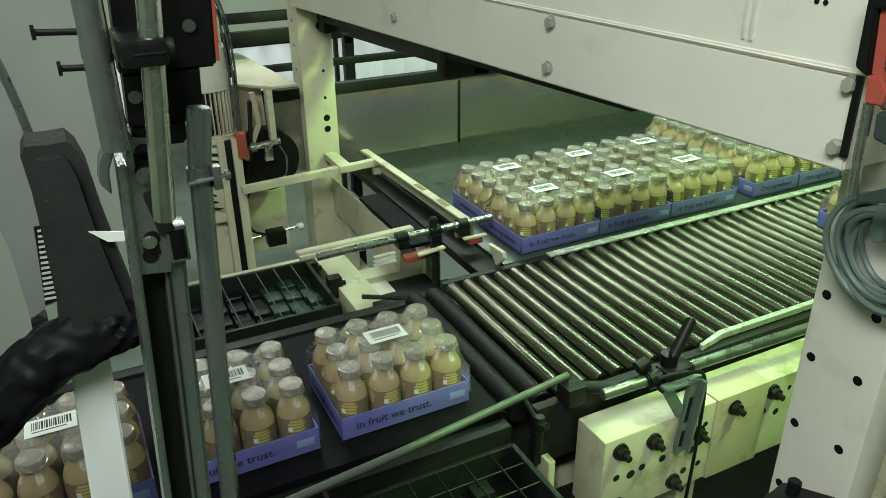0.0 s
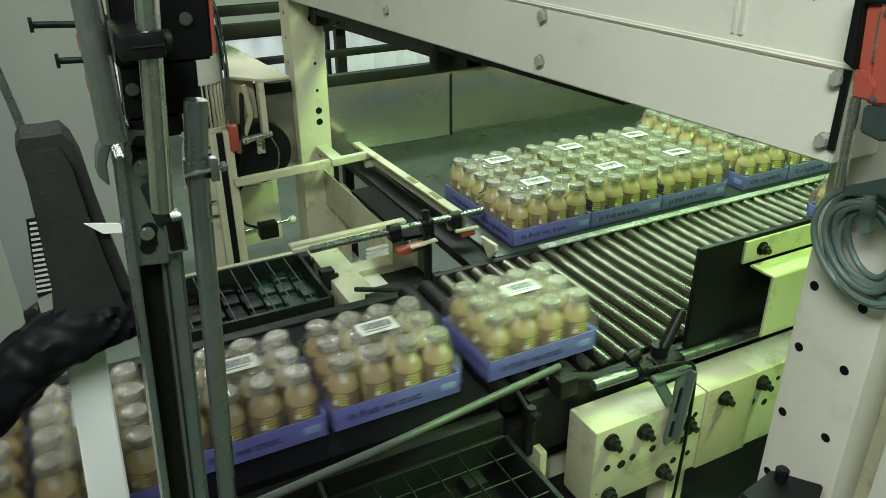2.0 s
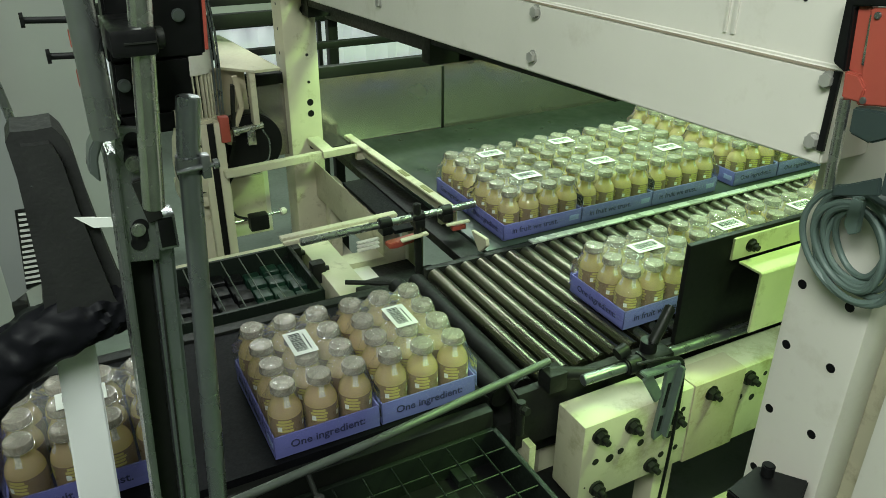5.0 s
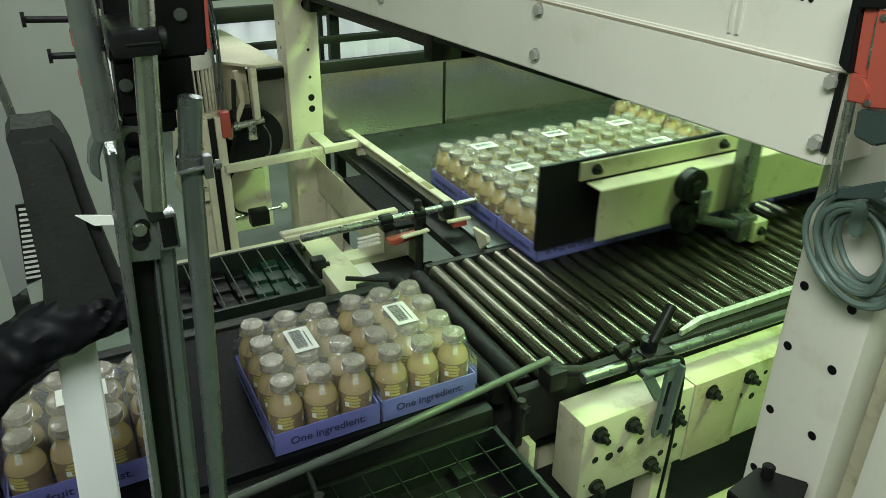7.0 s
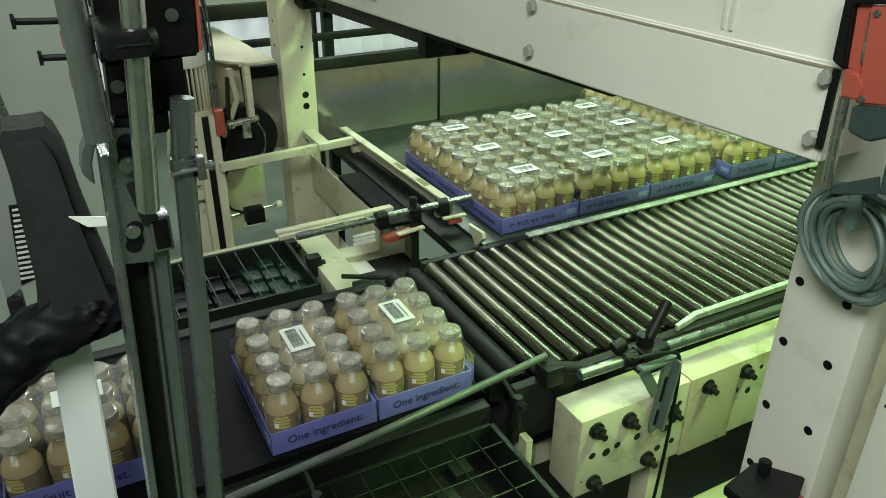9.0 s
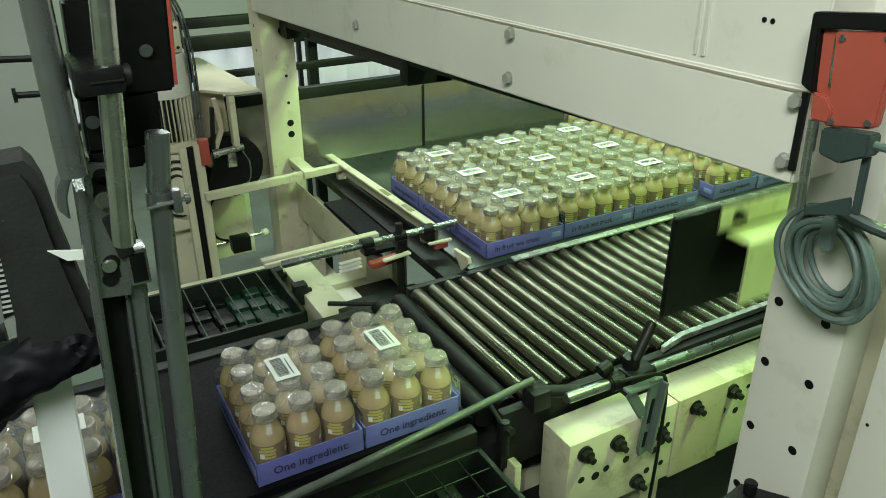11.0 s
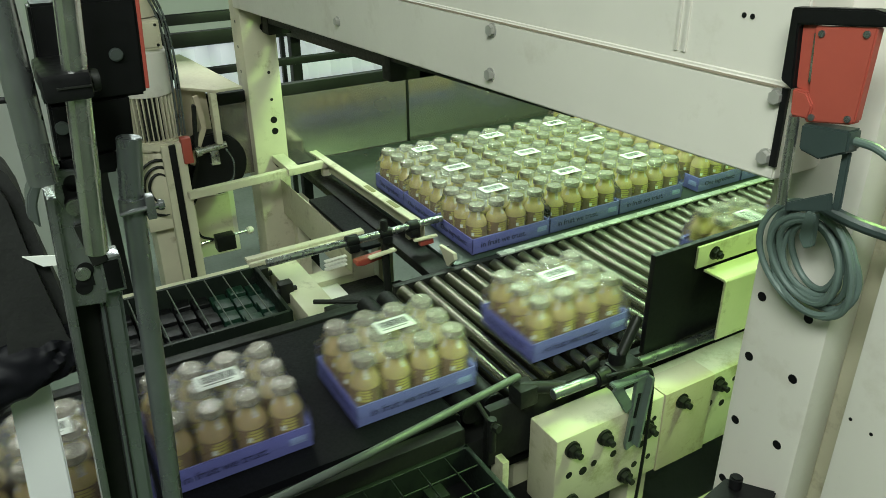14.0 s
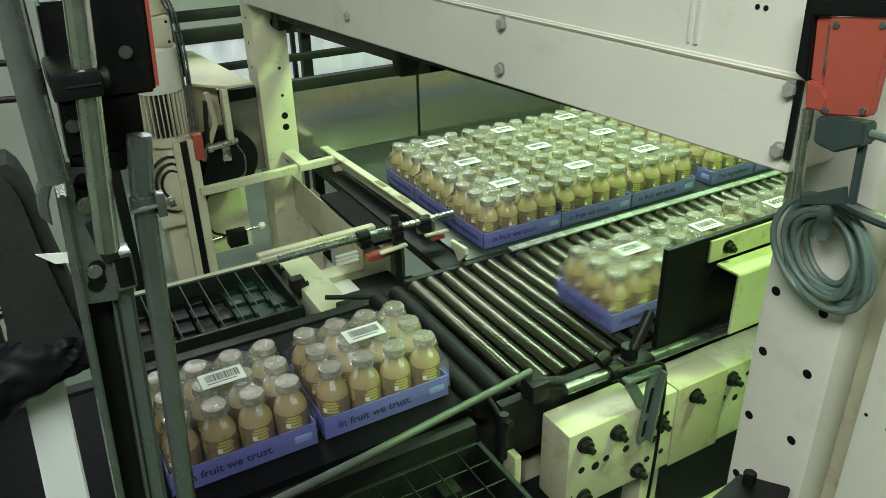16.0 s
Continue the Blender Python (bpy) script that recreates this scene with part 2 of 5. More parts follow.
def tube(points, r, seg=10, closed=False, bm=None):
    """A smooth pipe through the points."""
    pts = [Vector(p) for p in points]
    n = len(pts)
    own = bmesh.new()
    rings = []
    side = None
    for i, p in enumerate(pts):
        d = (pts[(i + 1) % n] - pts[i - 1]) if closed or 0 < i < n - 1 else (pts[1] - pts[0] if i == 0 else pts[-1] - pts[-2])
        d.normalize()
        if side is None:
            side = d.orthogonal().normalized()
        side = (side - d * side.dot(d)).normalized()
        up = d.cross(side)
        rings.append([own.verts.new(p + r * (math.cos(2 * math.pi * k / seg) * side + math.sin(2 * math.pi * k / seg) * up)) for k in range(seg)])
    for i in range(n if closed else n - 1):
        a, b = rings[i], rings[(i + 1) % n]
        for k in range(seg):
            own.faces.new((a[k], a[(k + 1) % seg], b[(k + 1) % seg], b[k]))
    if not closed:
        own.faces.new(rings[0][::-1])
        own.faces.new(rings[-1])
    return join(bm, own)


def smooth_path(points, steps=6):
    """Catmull-Rom through a few points."""
    p = [Vector(q) for q in points]
    p = [2 * p[0] - p[1]] + p + [2 * p[-1] - p[-2]]
    out = []
    for i in range(1, len(p) - 2):
        for s in range(steps):
            t = s / steps
            out.append(0.5 * (2 * p[i] + (p[i + 1] - p[i - 1]) * t + (2 * p[i - 1] - 5 * p[i] + 4 * p[i + 1] - p[i + 2]) * t ** 2 + (3 * p[i] - p[i - 1] - 3 * p[i + 1] + p[i + 2]) * t ** 3))
    out.append(p[-2])
    return out


def finish(bm, name, mat, angle=35):
    me = bpy.data.meshes.new(name)
    bm.to_mesh(me)
    bm.free()
    me.materials.append(mat)
    for p in me.polygons:
        p.use_smooth = True
    me.set_sharp_from_angle(angle=radians(angle))
    return me


def part(name, bm, mat, parent, label=""):
    ob = new(name, bm if isinstance(bm, bpy.types.Mesh) else finish(bm, name, mat))
    ob.parent = parent
    return tagged(ob, label)


def thing(name, label, category, at=(0, 0, 0), group="", kind="", rz=0):
    ob = new(name)
    ob.empty_display_size = 0.05
    ob.matrix_basis = pose(*at, 0, 0, rz)
    return tagged(ob, label, category, group, kind)


def solid(name, bm, mat, label, category, group="", kind=""):
    return tagged(new(name, finish(bm, name, mat)), label, category, group, kind)


def hexbolt(p, axis, r, h, bm=None):
    p, axis = Vector(p), Vector(axis).normalized()
    bm = rod(p - axis * 0.001, p + axis * 0.0018, r * 1.25, 18, bm)
    return rod(p + axis * 0.0018, p + axis * h, r, 6, bm)


def lettering(words, size, mat_name):
    cu = bpy.data.curves.new(mat_name, "FONT")
    cu.body, cu.size, cu.extrude, cu.align_x, cu.align_y = words, size, 0.0002, "CENTER", "CENTER"
    cu.resolution_u, cu.offset = 3, 0.00025
    ob = bpy.data.objects.new(mat_name, cu)
    scene.collection.objects.link(ob)
    bpy.context.view_layer.update()
    me = bpy.data.meshes.new_from_object(ob.evaluated_get(bpy.context.evaluated_depsgraph_get()))
    bpy.data.objects.remove(ob)
    bpy.data.curves.remove(cu)
    return me


# ---- hall ----
solid("floor", block(-4, 4, -4, 5, -0.2, 0, 0), FLOOR, "worn grey-green factory floor", "floor", kind="structure")
solid("ceiling", block(-4, 4, -4, 5, 3.4, 3.6, 0), HALL_DARKENED, "unseen factory ceiling, coloured dark to cut bounced light", "ceiling", kind="structure")
solid("wall_north", block(-4, 4, 5, 5.2, 0, 3.4, 0), WALL, "plain painted factory wall", "wall", kind="structure")
solid("wall_south", block(-4, 4, -4.2, -4, 0, 3.4, 0), HALL_DARKENED, "plain painted factory wall", "wall", kind="structure")
solid("wall_west", block(-4.2, -4, -4, 5, 0, 3.4, 0), WALL, "plain painted factory wall", "wall", kind="structure")
solid("wall_east", block(4, 4.2, -4, 5, 0, 3.4, 0), HALL_DARKENED, "plain painted factory wall", "wall", kind="structure")


# ---- conveyors ----
def roller_conveyor():
    t = thing("roller_conveyor", "steel roller conveyor with worn greenish rollers", "conveyor")
    r = 0.0185
    bm = rod((0, -0.508, 0), (0, -0.046, 0), r, 18, bevel=0.002)
    rod((0, -0.522, 0), (0, -0.032, 0), 0.006, 8, bm)
    me = finish(bm, "roller", ROLLER)
    for i in range(40):
        o = part("roller", me, ROLLER, t)
        o.location = (-0.222 + 0.0430 * i, 0, 1.0 - r)
    bm = rod((0, -0.508, 0), (0, -0.046, 0), 0.023, 20, bevel=0.002)
    me = finish(bm, "drive_roller", BLACKR)
    for x in (-0.320, -0.271):
        o = part("drive_roller", me, BLACKR, t, "black rubber-coated drive roller")
        o.location = (x, 0, 0.976)
    part("back_rail", block(-0.24, 1.55, -0.042, -0.024, 0.90, 0.997, 0.0015), DARK, t)
    part("front_rail", block(-0.30, 1.55, -0.534, -0.514, 0.86, 0.990, 0.0015), DARK, t)
    part("underframe", block(-0.33, 1.55, -0.50, -0.05, 0.80, 0.90, 0.003), DARK, t)
    part("wear_strip", prism([(0.10, -0.520), (0.17, -0.500), (1.5, -0.500), (1.5, -0.512), (0.17, -0.513), (0.10, -0.528)], 0.991, 1.004, "z"), PALE, t, "bright steel edge strip")
    part("wear_strip", block(0.06, 1.5, -0.0445, -0.0225, 0.998, 1.0035, 0.001), PALE, t, "bright steel edge strip")
    for x in (-0.2, 1.4):
        for y in (-0.48, -0.08):
            part("leg", block(x, x + 0.06, y, y + 0.05, 0, 0.80, 0.003), CREAM, t)


roller_conveyor()


def belt_conveyor():
    t = thing("belt_conveyor", "infeed conveyor with a dark rubber belt", "conveyor")
    bm = prism([(-2.4, 0.93), (-2.4, 0.998), (-0.362, 0.998), (-0.352, 0.990), (-0.348, 0.965), (-0.352, 0.94), (-0.362, 0.93)], -0.515, -0.10, "y")
    part("belt", bm, BELT, t, "dark rubber belt")
    part("side_rail", block(-2.4, -0.36, -0.545, -0.517, 0.90, 0.985, 0.002), DARK, t)
    part("side_rail", block(-2.4, -0.36, -0.098, -0.07, 0.88, 1.004, 0.002), DARK, t)
    part("underframe", block(-2.4, -0.40, -0.50, -0.12, 0.80, 0.925, 0.003), DARK, t)
    for x in (-1.9, -0.6):
        for y in (-0.49, -0.15):
            part("leg", block(x, x + 0.05, y, y + 0.05, 0, 0.80, 0.003), CREAM, t)
    bm = rod((-1.5, -0.678, 1.04), (-0.599, -0.578, 1.04), 0.0070, 14)
    rod((-0.599, -0.578, 1.04), (-0.232, -0.527, 1.04), 0.0070, 14, bm)
    part("guide_rod", bm, WIRE, t, "thin steel guide rod")
    for x, y in ((-0.335, -0.545), (-0.72, -0.595)):
        bm = rod((x, y - 0.045, 1.015), (x, y + 0.005, 1.035), 0.0045, 10)
        rod((x, y - 0.048, 0.96), (x, y - 0.048, 1.03), 0.008, 12, bm)
        hexbolt((x, y - 0.055, 1.018), (0.2, -1, 0.1), 0.008, 0.012, bm)
        part("guide_clamp", bm, DARK, t)


belt_conveyor()


def layer_table():
    t = thing("layer_table", "dark greenish steel layer-forming table", "table")
    part("table_plate", block(-0.062, 1.7, -0.022, 0.895, 0.975, 0.998, 0.002), PLATE, t)
    part("side_tray", block(-0.13, -0.064, -0.022, 0.895, 0.965, 0.990, 0.002), BLACKR, t, "black rubber side strip")
    part("underframe", block(0.0, 1.6, 0.0, 0.85, 0.86, 0.975, 0.003), DARK, t)
    for x in (0.1, 1.5):
        for y in (0.05, 0.78):
            part("leg", block(x, x + 0.06, y, y + 0.06, 0, 0.86, 0.003), CREAM, t)


layer_table()


def back_panel():
    t = thing("guard_screen", "dull stainless steel guard panel behind the table", "panel")
    part("sheet", block(-0.62, 0.30, 0.900, 0.904, 0.99, 1.225, 0), PANEL, t)
    part("sheet", block(0.302, 1.7, 0.915, 0.919, 0.90, 1.224, 0), PANEL, t)
    part("edge", block(0.296, 0.304, 0.896, 0.906, 0.99, 1.22, 0.001), DARK, t)
    part("top_rail", block(-0.62, 1.7, 0.90, 0.93, 1.226, 1.262, 0.003), DARK, t)
    part("post", block(-0.62, -0.58, 0.906, 0.94, 0, 1.226, 0.003), DARK, t)
    part("post", block(1.66, 1.70, 0.92, 0.95, 0, 1.226, 0.003), DARK, t)


back_panel()


# ---- palletiser frame ----
def frame_beam():
    t = thing("machine_beam", "large white-painted sheet steel beam with hex bolts", "beam")
    ya, yb = -1.006, 0.86
    bm = bmesh.new()
    prof_near = [(-0.290, 1.597), (-0.290, 1.688), (-0.284, 1.692), (-0.284, 2.35), (-0.21, 2.35), (-0.21, 1.597)]
    prof_far = [(-0.290, 1.520), (-0.290, 1.650), (-0.284, 1.654), (-0.284, 2.35), (-0.21, 2.35), (-0.21, 1.520)]
    a = [bm.verts.new((x, ya, z)) for x, z in prof_near]
    b = [bm.verts.new((x, yb, z)) for x, z in prof_far]
    bm.faces.new(a)
    bm.faces.new(b[::-1])
    for i in range(len(a)):
        j = (i + 1) % len(a)
        bm.faces.new((a[j], a[i], b[i], b[j]))
    bmesh.ops.recalc_face_normals(bm, faces=bm.faces[:])
    bmesh.ops.bevel(bm, geom=bm.edges[:], offset=0.002, segments=2, affect="EDGES")
    part("panel", bm, WHITE, t)
    # thin brownish line along the fold
    part("fold_grime", bar((-0.2900, -1.0, 1.6890), (-0.2900, 0.85, 1.6515), 0.0012, 0.0025, bevel=0), material("fold_grime", (0.30, 0.25, 0.19), 0.7), t, "brownish line along the fold")
    part("seam", block(-0.2865, -0.2832, -0.868, -0.862, 1.699, 2.34, 0.0008), WHITE, t)
    part("seam", block(-0.2865, -0.2832, -0.856, -0.852, 1.699, 2.34, 0.0008), WHITE, t)
    for y, z in ((-0.501, 1.600), (-0.503, 1.666), (-0.9955, 1.680), (-0.9945, 1.619), (0.075, 1.594)):
        part("bolt", hexbolt((-0.290, y, z), (-1, 0, 0), 0.0070 if y < -0.9 else 0.0085, 0.008), ZINC, t, "grey hex bolt")
    for y, z in ((-0.936, 1.747), (-0.946, 1.747)):
        part("hole", rod((-0.2848, y, z), (-0.280, y, z), 0.0028, 10), BLACK, t)


frame_beam()


def far_column():
    t = thing("column", "cream-painted steel column with a row of holes", "column")
    x0, x1, y0, y1 = -0.275, -0.165, 0.862, 0.965
    part("shaft", block(x0, x1, y0, y1, 0, 1.75, 0.010), CREAM, t)
    for z, r in ((1.455, 0.013), (1.317, 0.005), (1.231, 0.005), (1.165, 0.011), (1.128, 0.011), (1.018, 0.012), (0.60, 0.01)):
        part("hole", rod((-0.203, y0 - 0.0006, z), (-0.203, y0 + 0.004, z), r, 16), BLACK, t)
    for i in range(7):
        z = 1.02 + 0.075 * i
        part("hole", rod((x0 - 0.0006, 0.91, z), (x0 + 0.004, 0.91, z), 0.005, 12), BLACK, t)
    part("base_plate", block(x0 - 0.04, x1 + 0.04, y0 - 0.04, y1 + 0.04, 0, 0.012, 0.002), CREAM, t)


far_column()


def near_column():
    t = thing("column", "white-painted steel column with round holes", "column")
    x0, x1, y0, y1 = -0.220, -0.168, -1.060, -0.957
    # unseen upper length added to keep the machine lamp off the stand
    part("shaft", block(x0, x1, y0, y1, 0, 3.1, 0.007), WHITE, t)
    for y, z in ((-0.974, 1.427), (-0.973, 1.3425), (-0.972, 1.2445), (-1.034, 1.3465), (-1.034, 1.249), (-1.0355, 1.429), (-0.971, 1.146), (-1.034, 1.15)):
        part("hole", rod((x0 - 0.0006, y, z), (x0 + 0.004, y, z), 0.0058, 14), BLACK, t)
    part("base_plate", block(x0 - 0.04, x1 + 0.04, y0 - 0.04, y1 + 0.04, 0, 0.012, 0.002), WHITE, t)
    part("rear_flange", block(x1 + 0.0005, x1 + 0.026, y0 - 0.016, y1, 0.012, 3.1, 0.004), CREAM, t, "cream rear flange")
    for z in (1.10, 1.21, 1.32, 1.43, 1.54):
        part("flange_hole", rod((x1 + 0.013, y0 - 0.0166, z), (x1 + 0.013, y0 - 0.012, z), 0.005, 12), BLACK, t)


near_column()


def drive_box():
    t = thing("drive_cover", "cream-painted drive cover box with bolts and holes", "machine cover")
    x0, x1, y0, y1, z0, z1 = -0.215, 1.3, -0.628, -0.545, 0.762, 0.950
    part("cover", block(x0, x1, y0, y1, z0, z1, 0.005), STAINED, t)
    part("bracket", block(x0 + 0.1, x1, y1, -0.533, 0.80, 0.93, 0.002), DARK, t)
    for x in (0.0, 1.1):
        part("support", block(x, x + 0.05, -0.61, -0.56, 0, 0.762, 0.003), CREAM, t)
    # real proud plate; its tan tone paints in the shade from the green lamp
    part("joint_plate", block(0.050, 0.188, y0 - 0.0035, y0 + 0.06, z0 - 0.002, z1 + 0.0035, 0.002), TAN, t, "joint plate with shade painted as tan, and rusty stains")
    for x, z in ((-0.180, 0.921), (-0.102, 0.915), (0.010, 0.892), (0.098, 0.922), (0.204, 0.922), (-0.172, 0.789), (-0.038, 0.791), (0.33, 0.90)):
        bm = rod((x, y0 + 0.002, z), (x, y0 - 0.005, z), 0.0165, 18)
        rod((x, y0 - 0.005, z), (x, y0 - 0.016, z), 0.0130, 6, bm)
        rod((x, y0 - 0.016, z), (x, y0 - 0.028, z), 0.0065, 12, bm)
        part("bolt", bm, DARK, t, "dark greasy bolt")
    for x, z, r in ((-0.181, 0.857, 0.0075), (-0.147, 0.852, 0.0095), (-0.121, 0.859, 0.0075), (-0.072, 0.860, 0.008), (0.002, 0.851, 0.0085), (-0.011, 0.805, 0.0075), (0.029, 0.904, 0.006), (0.022, 0.864, 0.008), (0.083, 0.862, 0.009), (0.130, 0.866, 0.0085), (0.157, 0.913, 0.0055), (0.190, 0.876, 0.008), (0.228, 0.863, 0.008), (0.255, 0.915, 0.0055), (0.064, 0.807, 0.007), (0.026, 0.809, 0.0065), (0.29, 0.87, 0.007), (-0.20, 0.80, 0.002)):
        part("hole", rod((x, y0 - 0.0006, z), (x, y0 + 0.003, z), r, 16), BLACK, t)


drive_box()


def front_rail():
    t = thing("guide_rail", "steel guide rail held in a black clamp", "guide rail")
    part("rail", rod((-0.208, -0.598, 1.035), (0.85, -0.625, 1.035), 0.0105, 18, bevel=0.001), GALV, t, "worn steel rod")
    bm = rod((-0.115, -0.602, 1.036), (-0.020, -0.604, 1.036), 0.017, 16, bevel=0.003)
    block(-0.085, -0.020, -0.628, -0.59, 1.005, 1.056, 0.006, bm)
    rod((-0.062, -0.60, 1.05), (-0.062, -0.60, 1.078), 0.016, 14, bm)
    rod((-0.122, -0.585, 1.055), (-0.100, -0.585, 1.062), 0.013, 14, bm)
    part("clamp", bm, BLACK, t, "black plastic clamp")
    part("clamp_handle", rod((-0.066, -0.612, 1.078), (-0.020, -0.600, 1.140), 0.0105, 14, bevel=0.003), BLACK, t, "black plastic lever")
    bm = prism([(-0.046, 1.040), (-0.014, 1.040), (-0.020, 0.95), (-0.034, 0.875), (-0.052, 0.868), (-0.056, 0.885), (-0.050, 0.95)], -0.642, -0.634, "y", 0.001)
    bar((-0.092, -0.636, 1.030), (-0.052, -0.636, 0.965), 0.006, 0.022, bm)
    bar((-0.100, -0.634, 1.034), (-0.015, -0.634, 1.034), 0.020, 0.008, bm)
    prism([(-0.022, 1.036), (-0.016, 1.036), (-0.032, 0.880), (-0.038, 0.880)], -0.656, -0.642, "y", 0.0005, bm)
    part("bracket", bm, BRACKET, t, "grey-green slotted bracket")
    part("slot", bar((-0.036, -0.6425, 1.000), (-0.042, -0.6425, 0.945), 0.002, 0.007, bevel=0.0005), BLACK, t)
    part("slot", bar((-0.043, -0.6425, 0.925), (-0.047, -0.6425, 0.890), 0.002, 0.007, bevel=0.0005), BLACK, t)
    pts = smooth_path([(-0.11, -0.625, 1.055), (-0.05, -0.645, 1.062), (-0.012, -0.645, 1.03), (-0.012, -0.65, 0.9), (-0.016, -0.65, 0.75), (-0.02, -0.64, 0.505)])
    part("cable", tube(pts, 0.0035), BLACK, t)
    bm = rod((-0.235, -0.535, 1.02), (-0.16, -0.575, 1.02), 0.012, 14)
    block(-0.25, -0.21, -0.56, -0.52, 0.99, 1.03, 0.004, bm)
    part("end_bracket", bm, DARK, t)


front_rail()


# ---- unseen added gantry: shades the layer, carries the pusher ----
def gantry():
    t = thing("gantry", "unseen cream gantry added to shade the layer and carry the pusher", "gantry")
    # out of view, sized to block the machine lamp from the layer fronts
    part("crossbar", block(-0.13, 0.74, -0.93, -0.86, 2.20, 2.50, 0.004), CREAM, t)
    part("carriage_rail", block(0.525, 0.605, -0.86, 0.20, 2.24, 2.32, 0.003), GALV, t)
    part("post", block(0.60, 0.66, -0.92, -0.87, 2.50, 3.4, 0.004), CREAM, t)
    part("post", block(-0.12, -0.06, -0.92, -0.87, 2.50, 3.4, 0.004), CREAM, t)


gantry()


# ---- guides beside the layer table ----
def fence():
    t = thing("side_fence", "cream-painted angle fence beside the layer table", "fence")
    bm = bar((-0.092, 0.835, 1.046), (-0.066, 0.150, 1.046), 0.026, 0.007)
    bar((-0.080, 0.835, 1.024), (-0.054, 0.150, 1.024), 0.005, 0.046, bm)
    part("angle", bm, CREAM, t)
    for f in (0.55, 0.75):
        part("stain", bar((-0.092 + 0.026 * f, 0.835 - 0.685 * f, 1.0500), (-0.092 + 0.026 * (f + 0.08), 0.835 - 0.685 * (f + 0.08), 1.0500), 0.014, 0.002, bevel=0), STAIN, t, "olive grease stain")
    part("tie_bar", bar((-0.535, 0.690, 1.036), (-0.085, 0.735, 1.036), 0.024, 0.022), CREAM, t)
    bm = block(-0.225, -0.185, 0.70, 0.855, 1.03, 1.052, 0.002)
    part("lug", bm, CREAM, t)
    part("end_fin", prism([(0.025, 1.040), (-0.045, 1.045), (-0.050, 1.030), (-0.020, 0.999), (-0.012, 0.999)], -0.082, -0.072, "x", 0.001), CREAM, t)
    part("foot", block(-0.085, -0.060, 0.18, 0.20, 0.990, 1.022, 0.001), CREAM, t)
    part("foot", block(-0.098, -0.072, 0.74, 0.76, 0.990, 1.022, 0.001), CREAM, t)


fence()


def stop_gate():
    t = thing("stop_gate", "steel rod gate with black clamps and a red sensor", "gate")
    part("flat_bar", bar((-0.525, 0.175, 1.048), (-0.215, 0.185, 1.048), 0.022, 0.010), CREAM, t)
    part("flat_bar", bar((-0.525, 0.150, 1.046), (-0.300, 0.158, 1.046), 0.012, 0.010), CREAM, t)
    part("rod", rod((-0.490, 0.128, 1.052), (-0.022, 0.112, 1.066), 0.0095, 16, bevel=0.001), STEEL, t)
    for x in (-0.275, -0.185, -0.105):
        bm = rod((x - 0.016, 0.119, 1.060), (x + 0.016, 0.118, 1.061), 0.0155, 16, bevel=0.002)
        block(x - 0.014, x + 0.014, 0.100, 0.135, 1.035, 1.056, 0.003, bm)
        part("clamp", bm, BLACK, t, "black plastic clamp")
    part("post", rod((-0.185, 0.112, 0.88), (-0.188, 0.116, 1.098), 0.010, 14, bevel=0.002), DARK, t)
    bm = prism([(-0.265, 0.998), (-0.185, 1.004), (-0.185, 0.990), (-0.245, 0.982), (-0.265, 0.986)], 0.120, 0.145, "y", 0.002)
    part("sensor", bm, RED, t, "red sensor housing")
    part("sensor_strip", bar((-0.24, 0.10, 1.012), (-0.165, 0.10, 1.018), 0.016, 0.006), CREAM, t)
    part("sensor", block(-0.100, -0.062, 0.085, 0.100, 1.014, 1.027, 0.002), RED, t, "red sensor housing")
    part("sensor_strip", bar((-0.12, 0.085, 1.036), (-0.055, 0.08, 1.038), 0.012, 0.006), CREAM, t)
    for i in range(3):
        part("terminal", bar((-0.335, 0.16, 1.0 - 0.011 * i), (-0.275, 0.16, 1.002 - 0.011 * i), 0.014, 0.0045), WHITE, t)
    part("base", block(-0.34, -0.12, 0.09, 0.17, 0.868, 0.884, 0.002), DARK, t)


stop_gate()


